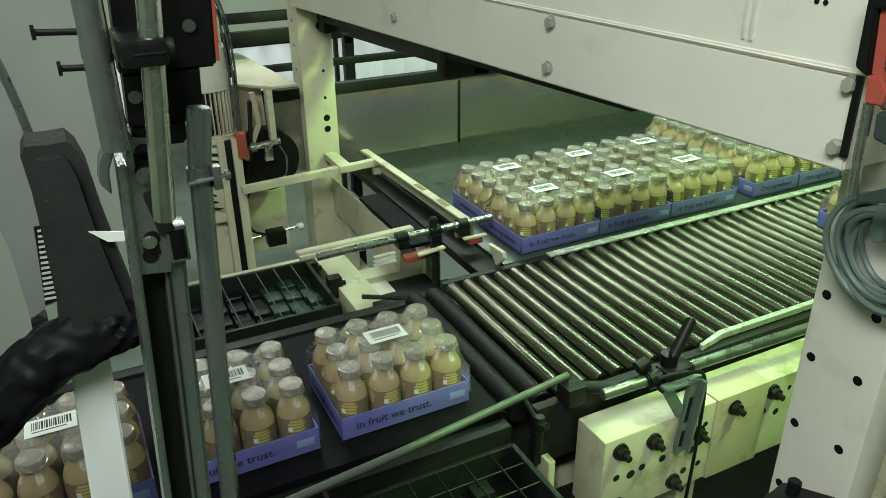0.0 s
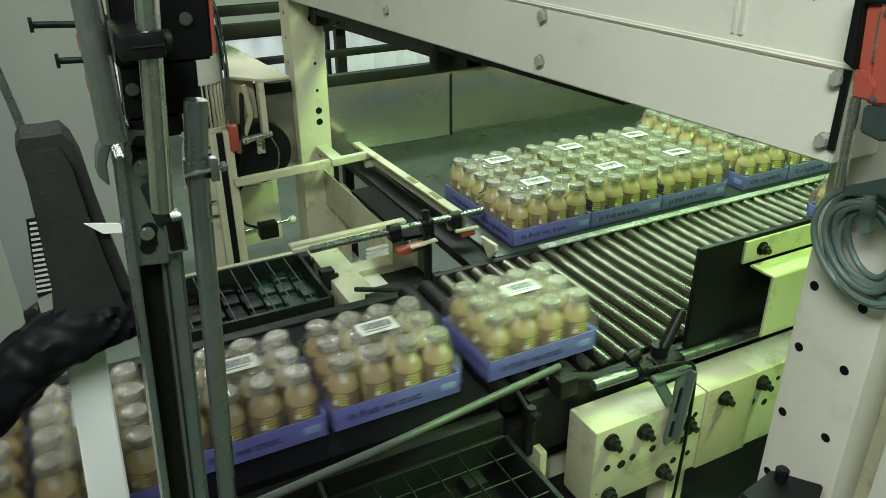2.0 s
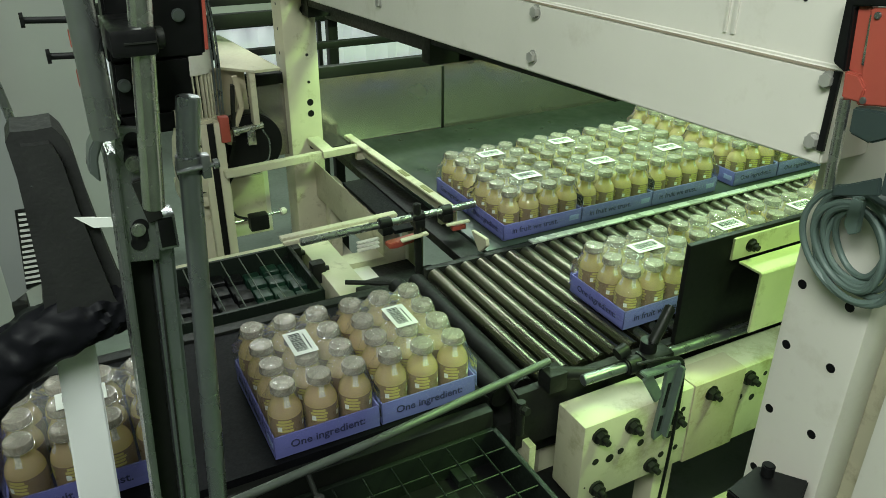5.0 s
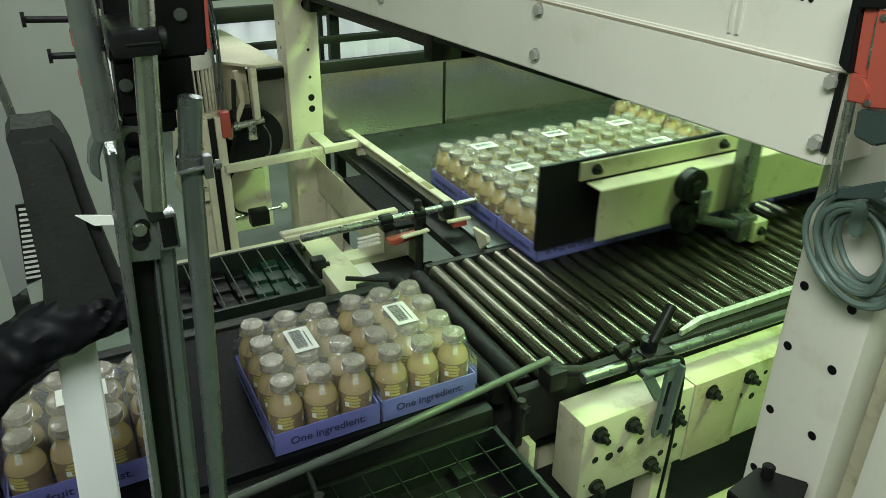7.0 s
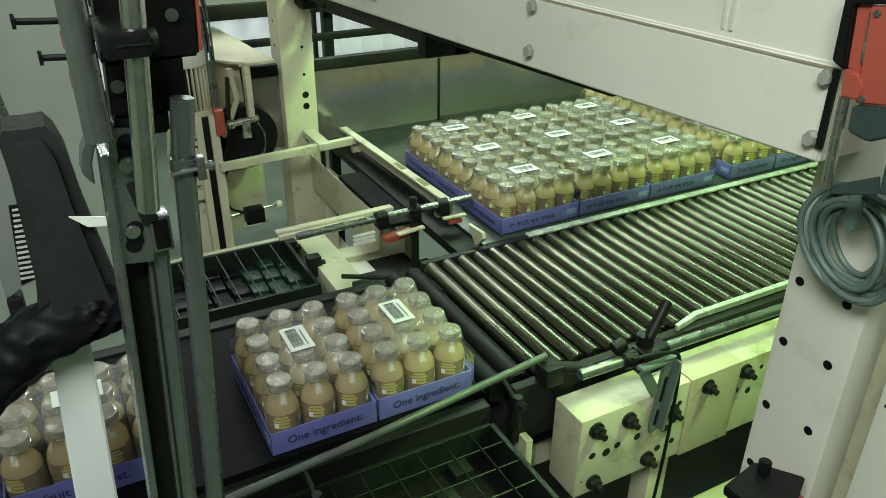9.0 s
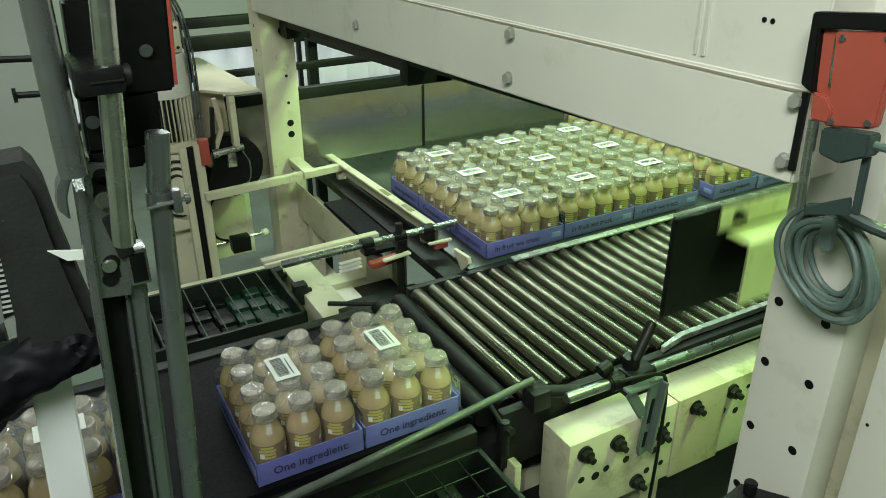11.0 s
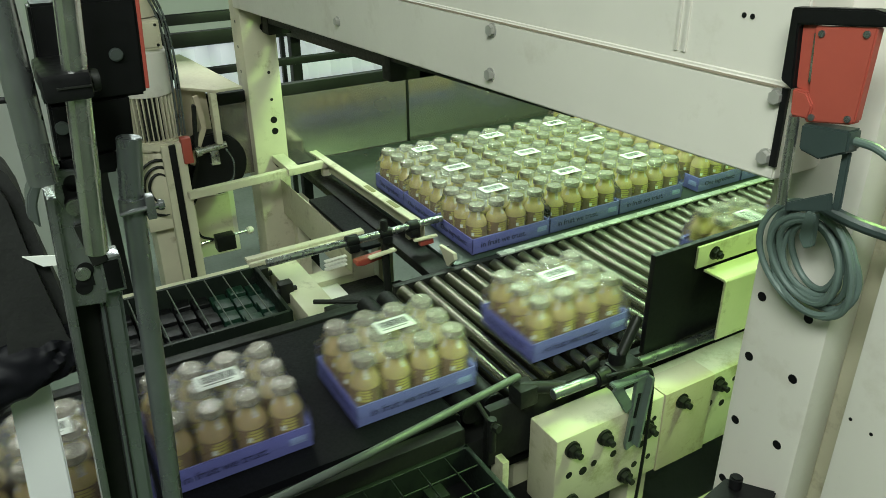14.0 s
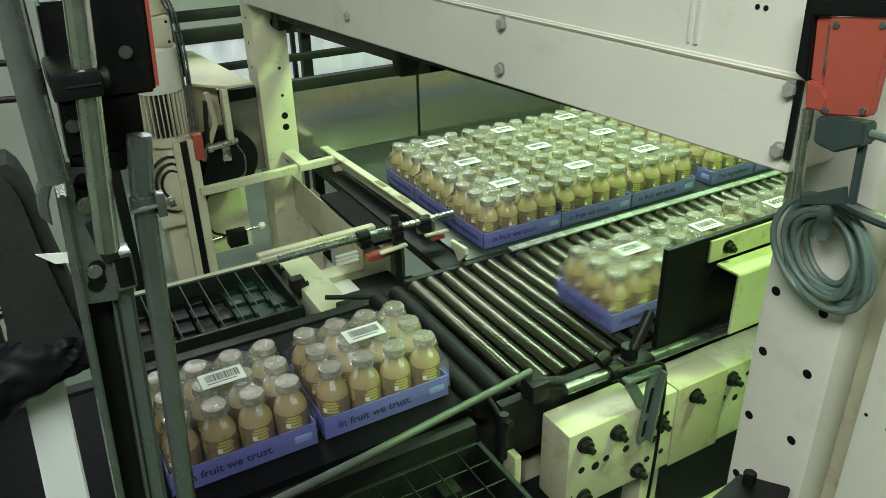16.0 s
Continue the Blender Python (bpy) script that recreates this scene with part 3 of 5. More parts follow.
def side_frame():
    t = thing("machine_frame", "cream-painted lower machine frame with dark brackets", "machine frame")
    part("rail", block(-0.80, -0.425, 0.335, 0.385, 0.87, 0.930, 0.003), CREAM, t)
    part("rail", block(-0.425, -0.345, -0.005, 0.385, 0.86, 0.926, 0.004), CREAM, t)
    part("rail", block(-0.345, -0.20, 0.30, 0.36, 0.80, 0.866, 0.003), CREAM, t)
    part("rail", block(-0.200, -0.135, 0.30, 0.86, 0.84, 0.902, 0.003), CREAM, t)
    part("plate", block(-0.335, -0.25, 0.00, 0.30, 0.836, 0.850, 0.002), WHITE, t, "pale scuffed plate")
    part("pan", block(-0.25, -0.13, 0.00, 0.30, 0.830, 0.842, 0.002), DARK, t)
    for y, r in ((0.40, 0.006), (0.455, 0.009), (0.56, 0.006), (0.61, 0.008), (0.70, 0.006)):
        part("hole", rod((-0.168, y, 0.900), (-0.168, y, 0.9035), r, 14), BLACK, t)
    part("belt_cover", block(-0.205, -0.108, 0.215, 0.600, 0.972, 0.984, 0.003), BELT, t, "flat dark rubber cover")
    part("rail_side", block(-0.2035, -0.2005, 0.30, 0.86, 0.84, 0.965, 0.001), CREAM, t, "cream side sheet")
    part("belt_stay", block(-0.19, -0.15, 0.56, 0.595, 0.902, 0.972, 0.002), CREAM, t)
    for x, y, z in ((-0.43, 0.20, 0.93), (-0.375, 0.02, 0.93), (-0.335, 0.04, 0.90), (-0.46, 0.30, 0.935)):
        bm = block(x - 0.018, x + 0.018, y - 0.015, y + 0.015, z - 0.035, z + 0.022, 0.004)
        rod((x - 0.028, y - 0.004, z), (x + 0.028, y - 0.004, z), 0.007, 12, bm)
        part("bracket", bm, DARK, t)
    part("roller_bearing", rod((-0.36, -0.03, 0.955), (-0.33, -0.035, 0.955), 0.02, 16, bevel=0.002), DARK, t)
    part("link", rod((-0.40, 0.08, 0.945), (-0.30, 0.0, 0.955), 0.006, 10), DARK, t)
    for x, y in ((-0.78, 0.36), (-0.40, 0.02), (-0.40, 0.35), (-0.17, 0.80), (-0.17, 0.33)):
        part("leg", block(x - 0.02, x + 0.02, y - 0.02, y + 0.02, 0, 0.87 if x < -0.3 else 0.84, 0.003), CREAM, t)
    part("white_panel", block(-0.56, -0.34, 0.955, 0.965, 0.70, 0.99, 0.002), WHITE, t, "white sheet panel")
    part("cover_plate", block(-0.52, -0.36, 0.935, 0.95, 0.76, 0.92, 0.003), CREAM, t)
    part("floor_plate", block(-0.60, -0.10, 0.42, 0.92, 0.60, 0.612, 0.002), CREAM, t)
    part("push_rod", rod((-0.60, 0.78, 0.83), (-0.335, 0.83, 0.822), 0.0045, 10), STEEL, t)
    part("rod_knob", rod((-0.345, 0.826, 0.822), (-0.325, 0.832, 0.822), 0.012, 14, bevel=0.003), WHITE, t, "white round knob")


side_frame()


def motor():
    t = thing("gear_motor", "white-painted gear motor with cooling fins", "motor", (-0.583, 0.785, 0))
    part("cover", lathe([(0.058, 1.322), (0.072, 1.326), (0.074, 1.340), (0.070, 1.440), (0.060, 1.452), (0.02, 1.455)], 32), WHITE, t)
    part("stator", rod((0, 0, 1.19), (0, 0, 1.33), 0.058, 28), DARK, t)
    fin = finish(block(0.056, 0.071, -0.0016, 0.0016, 1.198, 1.330, 0.0006), "fin", CREAM)
    for i in range(32):
        part("fin", fin, CREAM, t).rotation_euler = (0, 0, 2 * math.pi * i / 32)
    part("terminal_box", block(-0.052, 0.052, -0.068, 0.03, 1.450, 1.530, 0.006), CREAM, t)
    part("box_lid", block(-0.046, 0.046, -0.072, -0.066, 1.458, 1.522, 0.002), CREAM, t)
    for x, z in ((-0.040, 1.464), (0.040, 1.516), (-0.040, 1.516), (0.040, 1.464)):
        part("lid_screw", rod((x, -0.0715, z), (x, -0.074, z), 0.004, 12), DARK, t)
    part("brake_cover", lathe([(0.050, 1.530), (0.060, 1.534), (0.060, 1.60), (0.048, 1.612), (0.02, 1.615)], 28), CREAM, t)
    part("flange", rod((0, 0, 1.172), (0, 0, 1.200), 0.074, 28, bevel=0.004), CREAM, t)
    part("gear_case", lathe([(0.06, 0.96), (0.076, 0.985), (0.078, 1.06), (0.070, 1.13), (0.056, 1.172)], 28), CREAM, t)
    for r in (0.030, 0.045, 0.060):
        pts = [(r * math.cos(2 * math.pi * i / 24) - 0.02, -0.070, 1.065 + r * 1.4 * math.sin(2 * math.pi * i / 24)) for i in range(24)]
        part("case_ring", tube(pts, 0.004, 8, closed=True), DARK, t)
    for x in (0.060, 0.070, 0.078):
        part("pipe", tube(smooth_path([(x - 0.04, -0.05, 1.62), (x - 0.012, -0.05, 1.55), (x, -0.05, 1.47), (x + 0.004, -0.045, 1.36), (x, -0.04, 1.20)]), 0.0032), GALV, t)
    part("cable", tube(smooth_path([(0.04, -0.03, 1.56), (0.075, -0.03, 1.50), (0.07, -0.03, 1.42), (0.085, -0.02, 1.33)]), 0.005), BLACK, t)
    part("base", block(-0.07, 0.07, -0.06, 0.10, 0.93, 0.98, 0.004), CREAM, t)
    part("pedestal", block(-0.05, 0.05, -0.03, 0.08, 0, 0.93, 0.004), CREAM, t)


motor()


def drive_unit():
    t = thing("drive_unit", "cream-painted drive bracket with black pulley and air cylinder", "machine part")
    part("shelf", prism([(-0.490, 0.85), (-0.400, 0.752), (-0.321, 0.754), (-0.360, 1.20), (-0.372, 1.30), (-0.400, 1.30)], 1.305, 1.313, "z", 0.001), CREAM, t)
    part("side_plate", prism([(-0.50, 1.305), (-0.405, 1.305), (-0.40, 1.14), (-0.43, 1.05), (-0.52, 1.00), (-0.52, 1.20)], 0.862, 0.872, "y", 0.001), TAN, t, "rust-stained cream plate")
    part("web", block(-0.416, -0.398, 0.755, 0.79, 1.15, 1.304, 0.002), CREAM, t)
    part("lever_arm", bar((-0.452, 0.79, 1.295), (-0.440, 0.79, 1.20), 0.012, 0.016), TAN, t, "rusty lever arm")
    part("lever_arm", bar((-0.440, 0.79, 1.20), (-0.490, 0.79, 1.09), 0.012, 0.016), TAN, t, "rusty lever arm")
    part("upright", block(-0.585, -0.565, 0.70, 0.73, 0.60, 1.19, 0.002), CREAM, t)
    part("upright", block(-0.545, -0.520, 0.70, 0.73, 0.60, 1.19, 0.002), CREAM, t)
    part("track", block(-0.565, -0.545, 0.708, 0.726, 0.60, 1.185, 0.001), BLACK, t)
    part("stop_block", block(-0.530, -0.503, 0.69, 0.72, 1.130, 1.205, 0.003), RED, t, "red block")
    part("pulley", rod((-0.420, 0.80, 1.075), (-0.420, 0.855, 1.075), 0.098, 32, bevel=0.004), BLACK, t, "black pulley wheel")
    bm = rod((-0.470, 0.775, 1.132), (-0.385, 0.775, 1.142), 0.011, 14, bevel=0.001)
    rod((-0.478, 0.775, 1.131), (-0.462, 0.775, 1.133), 0.015, 14, bm)
    block(-0.438, -0.412, 0.765, 0.785, 1.085, 1.128, 0.002, bm)
    part("air_cylinder", bm, CHROME, t, "small steel air cylinder")
    part("belt_arm", bar((-0.46, 0.79, 1.27), (-0.475, 0.79, 1.10), 0.018, 0.010), DARK, t)
    part("belt_arm", bar((-0.475, 0.79, 1.10), (-0.515, 0.79, 0.98), 0.018, 0.010), DARK, t)
    part("cable", tube(smooth_path([(-0.44, 0.76, 1.02), (-0.49, 0.75, 1.01), (-0.52, 0.75, 0.96), (-0.51, 0.75, 0.88), (-0.47, 0.76, 0.85)]), 0.004), BLACK, t)
    part("hose", tube(smooth_path([(-0.39, 0.77, 1.13), (-0.375, 0.76, 1.09), (-0.385, 0.75, 1.04), (-0.42, 0.76, 1.02)]), 0.003), GALV, t)
    part("valve", block(-0.46, -0.40, 0.76, 0.80, 0.80, 0.85, 0.004), BLACK, t)
    part("foot", block(-0.60, -0.50, 0.68, 0.75, 0.0, 0.60, 0.003), CREAM, t)
    part("bracket", block(-0.56, -0.55, 0.73, 0.862, 1.06, 1.10, 0.002), CREAM, t)


drive_unit()


# ---- wire grates ----
def grate(name, label, x0, x1, y0, y1, z, nx, ny, depth, at_edge):
    t = thing(name, label, "grate")
    bm = block(x0, x1, y0, y0 + 0.010, z - depth, z, 0.002)
    block(x0, x1, y1 - 0.010, y1, z - depth, z, 0.002, bm)
    block(x0, x0 + 0.010, y0, y1, z - depth, z, 0.002, bm)
    block(x1 - 0.010, x1, y0, y1, z - depth, z, 0.002, bm)
    part("rim", bm, GRATE, t)
    part("pan", block(x0, x1, y0, y1, z - depth - 0.004, z - depth, 0), BLACK, t)
    for i in range(1, nx):
        x = x0 + (x1 - x0) * i / nx
        part("wire", rod((x, y0, z - 0.003), (x, y1, z - 0.003), 0.0017, 8), at_edge, t)
    for j in range(1, ny):
        y = y0 + (y1 - y0) * j / ny
        part("wire", rod((x0, y, z - 0.006), (x1, y, z - 0.006), 0.0017, 8), at_edge, t)
    for i in range(nx if ny > 1 else 0):
        for j in range(ny):
            if (i * 3 + j * 5) % 4 == 0:
                xa, ya = x0 + (x1 - x0) * i / nx, y0 + (y1 - y0) * j / ny
                part("cell", block(xa + 0.008, xa + (x1 - x0) / nx - 0.008, ya + 0.008, ya + (y1 - y0) / ny - 0.008, z - depth, z - depth + 0.02, 0.002), GRATE, t)
    if ny == 1:
        for i in range(nx):
            for j in range(5):
                xa, ya, w, d = x0 + (x1 - x0) * i / nx, y0 + (y1 - y0) * j / 5, (x1 - x0) / nx, (y1 - y0) / 5
                # right columns painted green as lit by the lamp, the rest black as shaded
                part("cell", block(xa + 0.003, xa + w - 0.003, ya + 0.003, ya + d - 0.003, z - depth, z - 0.040 - 0.006 * ((i + 2 * j) % 3), 0.003), CELL if i > nx - 4 else BLACK, t, "cell coloured green for the lamp light on it" if i > nx - 4 else "")
    for x in (x0, x1 - 0.03):
        for y in (y0, y1 - 0.03):
            part("leg", block(x, x + 0.03, y, y + 0.03, 0, z - depth - 0.004, 0.002), DARK, t)


grate("floor_grate", "dark wire grate beside the belt", -1.25, -0.358, -0.96, -0.548, 0.953, 17, 8, 0.075, GRATE)
grate("side_grate", "dark barred grate with green-lit cells", -0.88, -0.468, 0.035, 0.300, 0.965, 9, 1, 0.075, WIRE)


# ---- clamp stand near the operator ----
def stand_x(z):
    return -0.917 + 0.057 * (z - 1.774)


def clamp_stand():
    t = thing("clamp_stand", "galvanised steel stand with black clamp block and rods", "stand")
    Y = -0.870

    def slant(x0, x1, z0, z1, y0, y1, mat, name, label="", bevel=0.0015):
        bm = bmesh.new()
        vs = []
        for z in (z0, z1):
            d = stand_x(z) - stand_x(1.774)
            vs += [bm.verts.new((x0 + d, y0, z)), bm.verts.new((x1 + d, y0, z)), bm.verts.new((x1 + d, y1, z)), bm.verts.new((x0 + d, y1, z))]
        for f in ((3, 2, 1, 0), (4, 5, 6, 7), (0, 1, 5, 4), (1, 2, 6, 5), (2, 3, 7, 6), (3, 0, 4, 7)):
            bm.faces.new([vs[i] for i in f])
        if bevel:
            bmesh.ops.bevel(bm, geom=bm.edges[:], offset=bevel, segments=2, affect="EDGES")
        return part(name, bm, mat, t, label)
    part("post", rod((-0.922, Y - 0.03, 1.690), (-0.9195, Y - 0.03, 2.30), 0.0095, 24), STEEL, t, "dark steel tube")
    bm = prism([(-0.937, 1.660), (-0.934, 1.676), (-0.927, 1.687), (-0.917, 1.6945), (-0.909, 1.6955), (-0.909, 1.691), (-0.917, 1.688), (-0.924, 1.680), (-0.929, 1.668), (-0.930, 1.650)], Y - 0.012, Y + 0.010, "y", 0.0012)
    part("curved_lever", bm, GALV, t, "curved grey lever")
    slant(-0.9165, -0.9105, 0.0, 1.672, Y - 0.012, Y + 0.03, STEEL, "channel_flange")
    slant(-0.9105, -0.8925, 0.0, 1.60, Y + 0.016, Y + 0.03, DARK, "channel_web")
    slant(-0.8925, -0.8755, 0.0, 1.60, Y - 0.002, Y + 0.03, GALV, "channel_flange", bevel=0.003)
    slant(-0.8900, -0.8885, 0.0, 1.585, Y - 0.0035, Y - 0.0015, DARK, "groove", bevel=0)
    bm = prism([(-0.9135, 1.690), (-0.8830, 1.684), (-0.8990, 1.577), (-0.9235, 1.580), (-0.9205, 1.640)], Y - 0.007, Y - 0.003, "y", 0.001)
    part("bracket", bm, STEEL, t, "grey slotted bracket")
    for x, z, lean in ((-0.9045, 1.671, 0.0012), (-0.9105, 1.602, 0.0016)):
        own = rod((x - lean, Y - 0.0078, z - 0.007), (x - lean, Y - 0.006, z - 0.007), 0.0062, 18)
        rod((x + lean, Y - 0.0078, z + 0.007), (x + lean, Y - 0.006, z + 0.007), 0.0062, 18, own)
        block(x - 0.0062, x + 0.0062, Y - 0.0078, Y - 0.006, z - 0.007, z + 0.007, 0, own)
        part("slot", own, BLACK, t)
    part("bolt", rod((-0.9055, Y - 0.007, 1.6615), (-0.9055, Y - 0.015, 1.6615), 0.0063, 20, bevel=0.002), CHROME, t, "round bolt head")
    part("bolt", rod((-0.9110, Y - 0.006, 1.6065), (-0.9110, Y - 0.0095, 1.6065), 0.0056, 20, bevel=0.001), CHROME, t, "round bolt head")
    part("pivot_arm", bar((-0.904, Y - 0.009, 1.648), (-0.897, Y - 0.009, 1.612), 0.005, 0.012, bevel=0.0012), DARK, t)
    part("chrome_rod", rod((-0.8795, Y - 0.045, 1.86), (-0.9005, Y - 0.045, 1.6375), 0.0079, 28, bevel=0.001), CHROME, t, "scratched polished steel rod")
    slant(-0.9060, -0.8375, 1.731, 1.800, Y + 0.006, Y + 0.03, BLACK, "clamp_block", "black plastic clamp block", bevel=0.002)
    slant(-0.9040, -0.8500, 1.692, 1.732, Y + 0.006, Y + 0.03, BLACK, "clamp_block", "black plastic clamp block", bevel=0.002)
    slant(-0.9040, -0.8640, 1.676, 1.693, Y + 0.006, Y + 0.03, BLACK, "clamp_block", "black plastic clamp block", bevel=0.002)
    part("clamp_collar", block(-0.9105, -0.8805, Y - 0.056, Y + 0.008, 1.7475, 1.7660, 0.004), BLACK, t)
    part("collar_seam", block(-0.9020, -0.8815, Y - 0.0568, Y - 0.055, 1.7562, 1.7574, 0), DARK, t)
    part("bolt", rod((-0.8810, Y - 0.042, 1.7567), (-0.8750, Y - 0.042, 1.7567), 0.0075, 20, bevel=0.001), DARK, t)
    part("bolt", rod((-0.901, Y + 0.006, 1.7155), (-0.901, Y + 0.002, 1.7155), 0.0048, 16, bevel=0.001), GALV, t)
    part("bolt", rod((-0.856, Y + 0.006, 1.762), (-0.856, Y + 0.003, 1.762), 0.0048, 16, bevel=0.001), GALV, t)
    slant(-0.8375, -0.8350, 1.735, 1.80, Y + 0.006, Y + 0.028, RED, "red_edge", "red plastic edge", bevel=0.0004)
    part("tube_sleeve", rod((-0.8615, Y - 0.02, 1.709), (-0.8672, Y - 0.02, 1.6660), 0.0088, 24, bevel=0.0008), GALV, t, "grey steel sleeve")
    part("grey_tube", rod((-0.8672, Y - 0.02, 1.667), (-0.8890, Y - 0.02, 1.300), 0.0083, 24), GALV, t, "grey steel tube")
    part("grey_tube", rod((-0.8890, Y - 0.02, 1.300), (-0.968, Y - 0.02, 0.0), 0.0083, 24), GALV, t, "grey steel tube")
    bm = rod((-0.8675, Y - 0.02, 1.664), (-0.8683, Y - 0.02, 1.653), 0.0098, 24)
    block(-0.8605, -0.8540, Y - 0.032, Y - 0.022, 1.648, 1.666, 0.001, bm)
    rod((-0.879, Y - 0.030, 1.656), (-0.8505, Y - 0.030, 1.658), 0.0018, 8, bm)
    hexbolt((-0.8505, Y - 0.030, 1.658), (1, 0, 0), 0.0032, 0.003, bm)
    part("hose_clip", bm, STEEL, t, "steel band clip")
    part("square_tube", block(-0.8985, -0.8830, Y - 0.010, Y + 0.012, 1.5860, 1.6160, 0.0015), STEEL, t)
    part("tube_opening", block(-0.8965, -0.8850, Y - 0.0108, Y - 0.008, 1.5885, 1.6135, 0.001), BLACK, t)
    for x0, z0, x1, z1 in ((-0.957, 1.767, -0.926, 1.765), (-0.946, 1.742, -0.928, 1.741)):
        bm = rod((x0, Y, z0), (x1, Y, z1), 0.0023, 10)
        rod((x0 - 0.001, Y, z0), (x0 + 0.0015, Y, z0), 0.0050, 6, bm)
        part("long_bolt", bm, BLACK, t, "long black bolt")
    for z in (1.752, 1.724):
        part("red_tie", block(-0.9305, -0.9265, Y + 0.004, Y + 0.010, z - 0.007, z + 0.006, 0.0015), RED, t, "red plastic tie")


clamp_stand()


def padding():
    t = thing("padded_sleeve", "black padded sleeve wrapped in shiny black film", "sleeve")
    out = [(-0.990, 1.41), (-0.981, 1.469), (-0.979, 1.536), (-0.978, 1.595), (-0.980, 1.632), (-0.974, 1.641), (-0.954, 1.640), (-0.937, 1.641), (-0.929, 1.630), (-0.923, 1.609), (-0.918, 1.554), (-0.911, 1.502), (-0.903, 1.448), (-0.896, 1.435), (-0.905, 1.418), (-0.922, 1.408), (-0.946, 1.404)]
    bm = prism(out, -0.650, -0.585, "y")
    bmesh.ops.bevel(bm, geom=[e for e in bm.edges if len([v for v in e.verts if v.co.y < -0.64]) == 2 and len(e.link_faces) == 2], offset=0.012, segments=4, affect="EDGES")
    part("pad", bm, CLOTH, t, "worn black fabric pad")
    pts = smooth_path([(-0.900, -0.620, 1.421), (-0.925, -0.622, 1.422), (-0.965, -0.63, 1.418), (-1.014, -0.63, 1.396), (-1.045, -0.63, 1.372), (-1.085, -0.63, 1.338), (-1.15, -0.63, 1.265), (-1.22, -0.63, 1.14)], 14)
    bm = tube(pts, 0.034, 40)
    bm.normal_update()
    for v in bm.verts:
        # lengthwise creases with smaller crumples over them
        q = Vector((v.co.x * 14, v.co.y * 55, (v.co.z - 0.75 * v.co.x) * 55))
        v.co += v.normal * (0.009 * (abs(noise.noise(q)) - 0.25) + 0.004 * noise.noise(v.co * 60))
    part("film_wrap", bm, BAG, t, "crumpled shiny black film")
    part("tag", prism([(-0.936, 1.548), (-0.925, 1.546), (-0.902, 1.541), (-0.899, 1.530), (-0.920, 1.533)], -0.652, -0.650, "y"), PAPER, t, "torn paper tag")
    part("scuff", prism([(-0.968, 1.586), (-0.946, 1.600), (-0.943, 1.596), (-0.961, 1.583)], -0.6462, -0.6445, "y"), GALV, t)
    part("support_tube", rod((-1.22, -0.63, 0.015), (-1.22, -0.63, 1.15), 0.02, 16), GALV, t)
    t.location = (-0.017, 0, -0.015)


padding()

bm = prism([(-1.109, 0.0), (-1.003, 1.374), (-0.982, 1.384), (-0.960, 1.388), (-1.036, 0.0)], -0.612, -0.600, "y", 0.002)
solid("white_board", bm, BOARD, "plain white upright board beside the belt", "board")


def guard_panel():
    t = thing("curved_guard", "pale grey curved sheet guard with a slotted edge", "guard")
    inner = [(-1.045, 1.62), (-1.033, 1.566), (-1.020, 1.49), (-1.012, 1.418), (-1.009, 1.33), (-1.010, 1.246), (-1.013, 1.17), (-1.018, 1.102)]
    out = inner + [(-1.060, 1.090), (-1.098, 1.066), (-1.100, 1.216), (-1.125, 1.40), (-1.16, 1.62)]
    part("sheet", prism(out, 0.10, 0.11, "y"), GUARD, t)
    part("edge", tube([(v.x - 0.004, 0.095, v.z) for v in smooth_path([(x, 0, z) for x, z in inner], 4)], 0.008, 10), STEEL, t)
    part("vent", prism([(-1.050, 1.262), (-1.018, 1.262), (-1.026, 1.102), (-1.066, 1.094)], 0.094, 0.0985, "y"), DARK, t)
    for k in range(14):
        z = 1.254 - 0.0112 * k
        part("rib", bar((-1.046 - 0.0014 * k, 0.0915, z), (-1.022 - 0.0006 * k, 0.0915, z - 0.001), 0.003, 0.0042, bevel=0), WALL, t)
    part("foot", block(-1.098, -1.07, 0.08, 0.13, 0, 1.07, 0.003), DARK, t)


guard_panel()


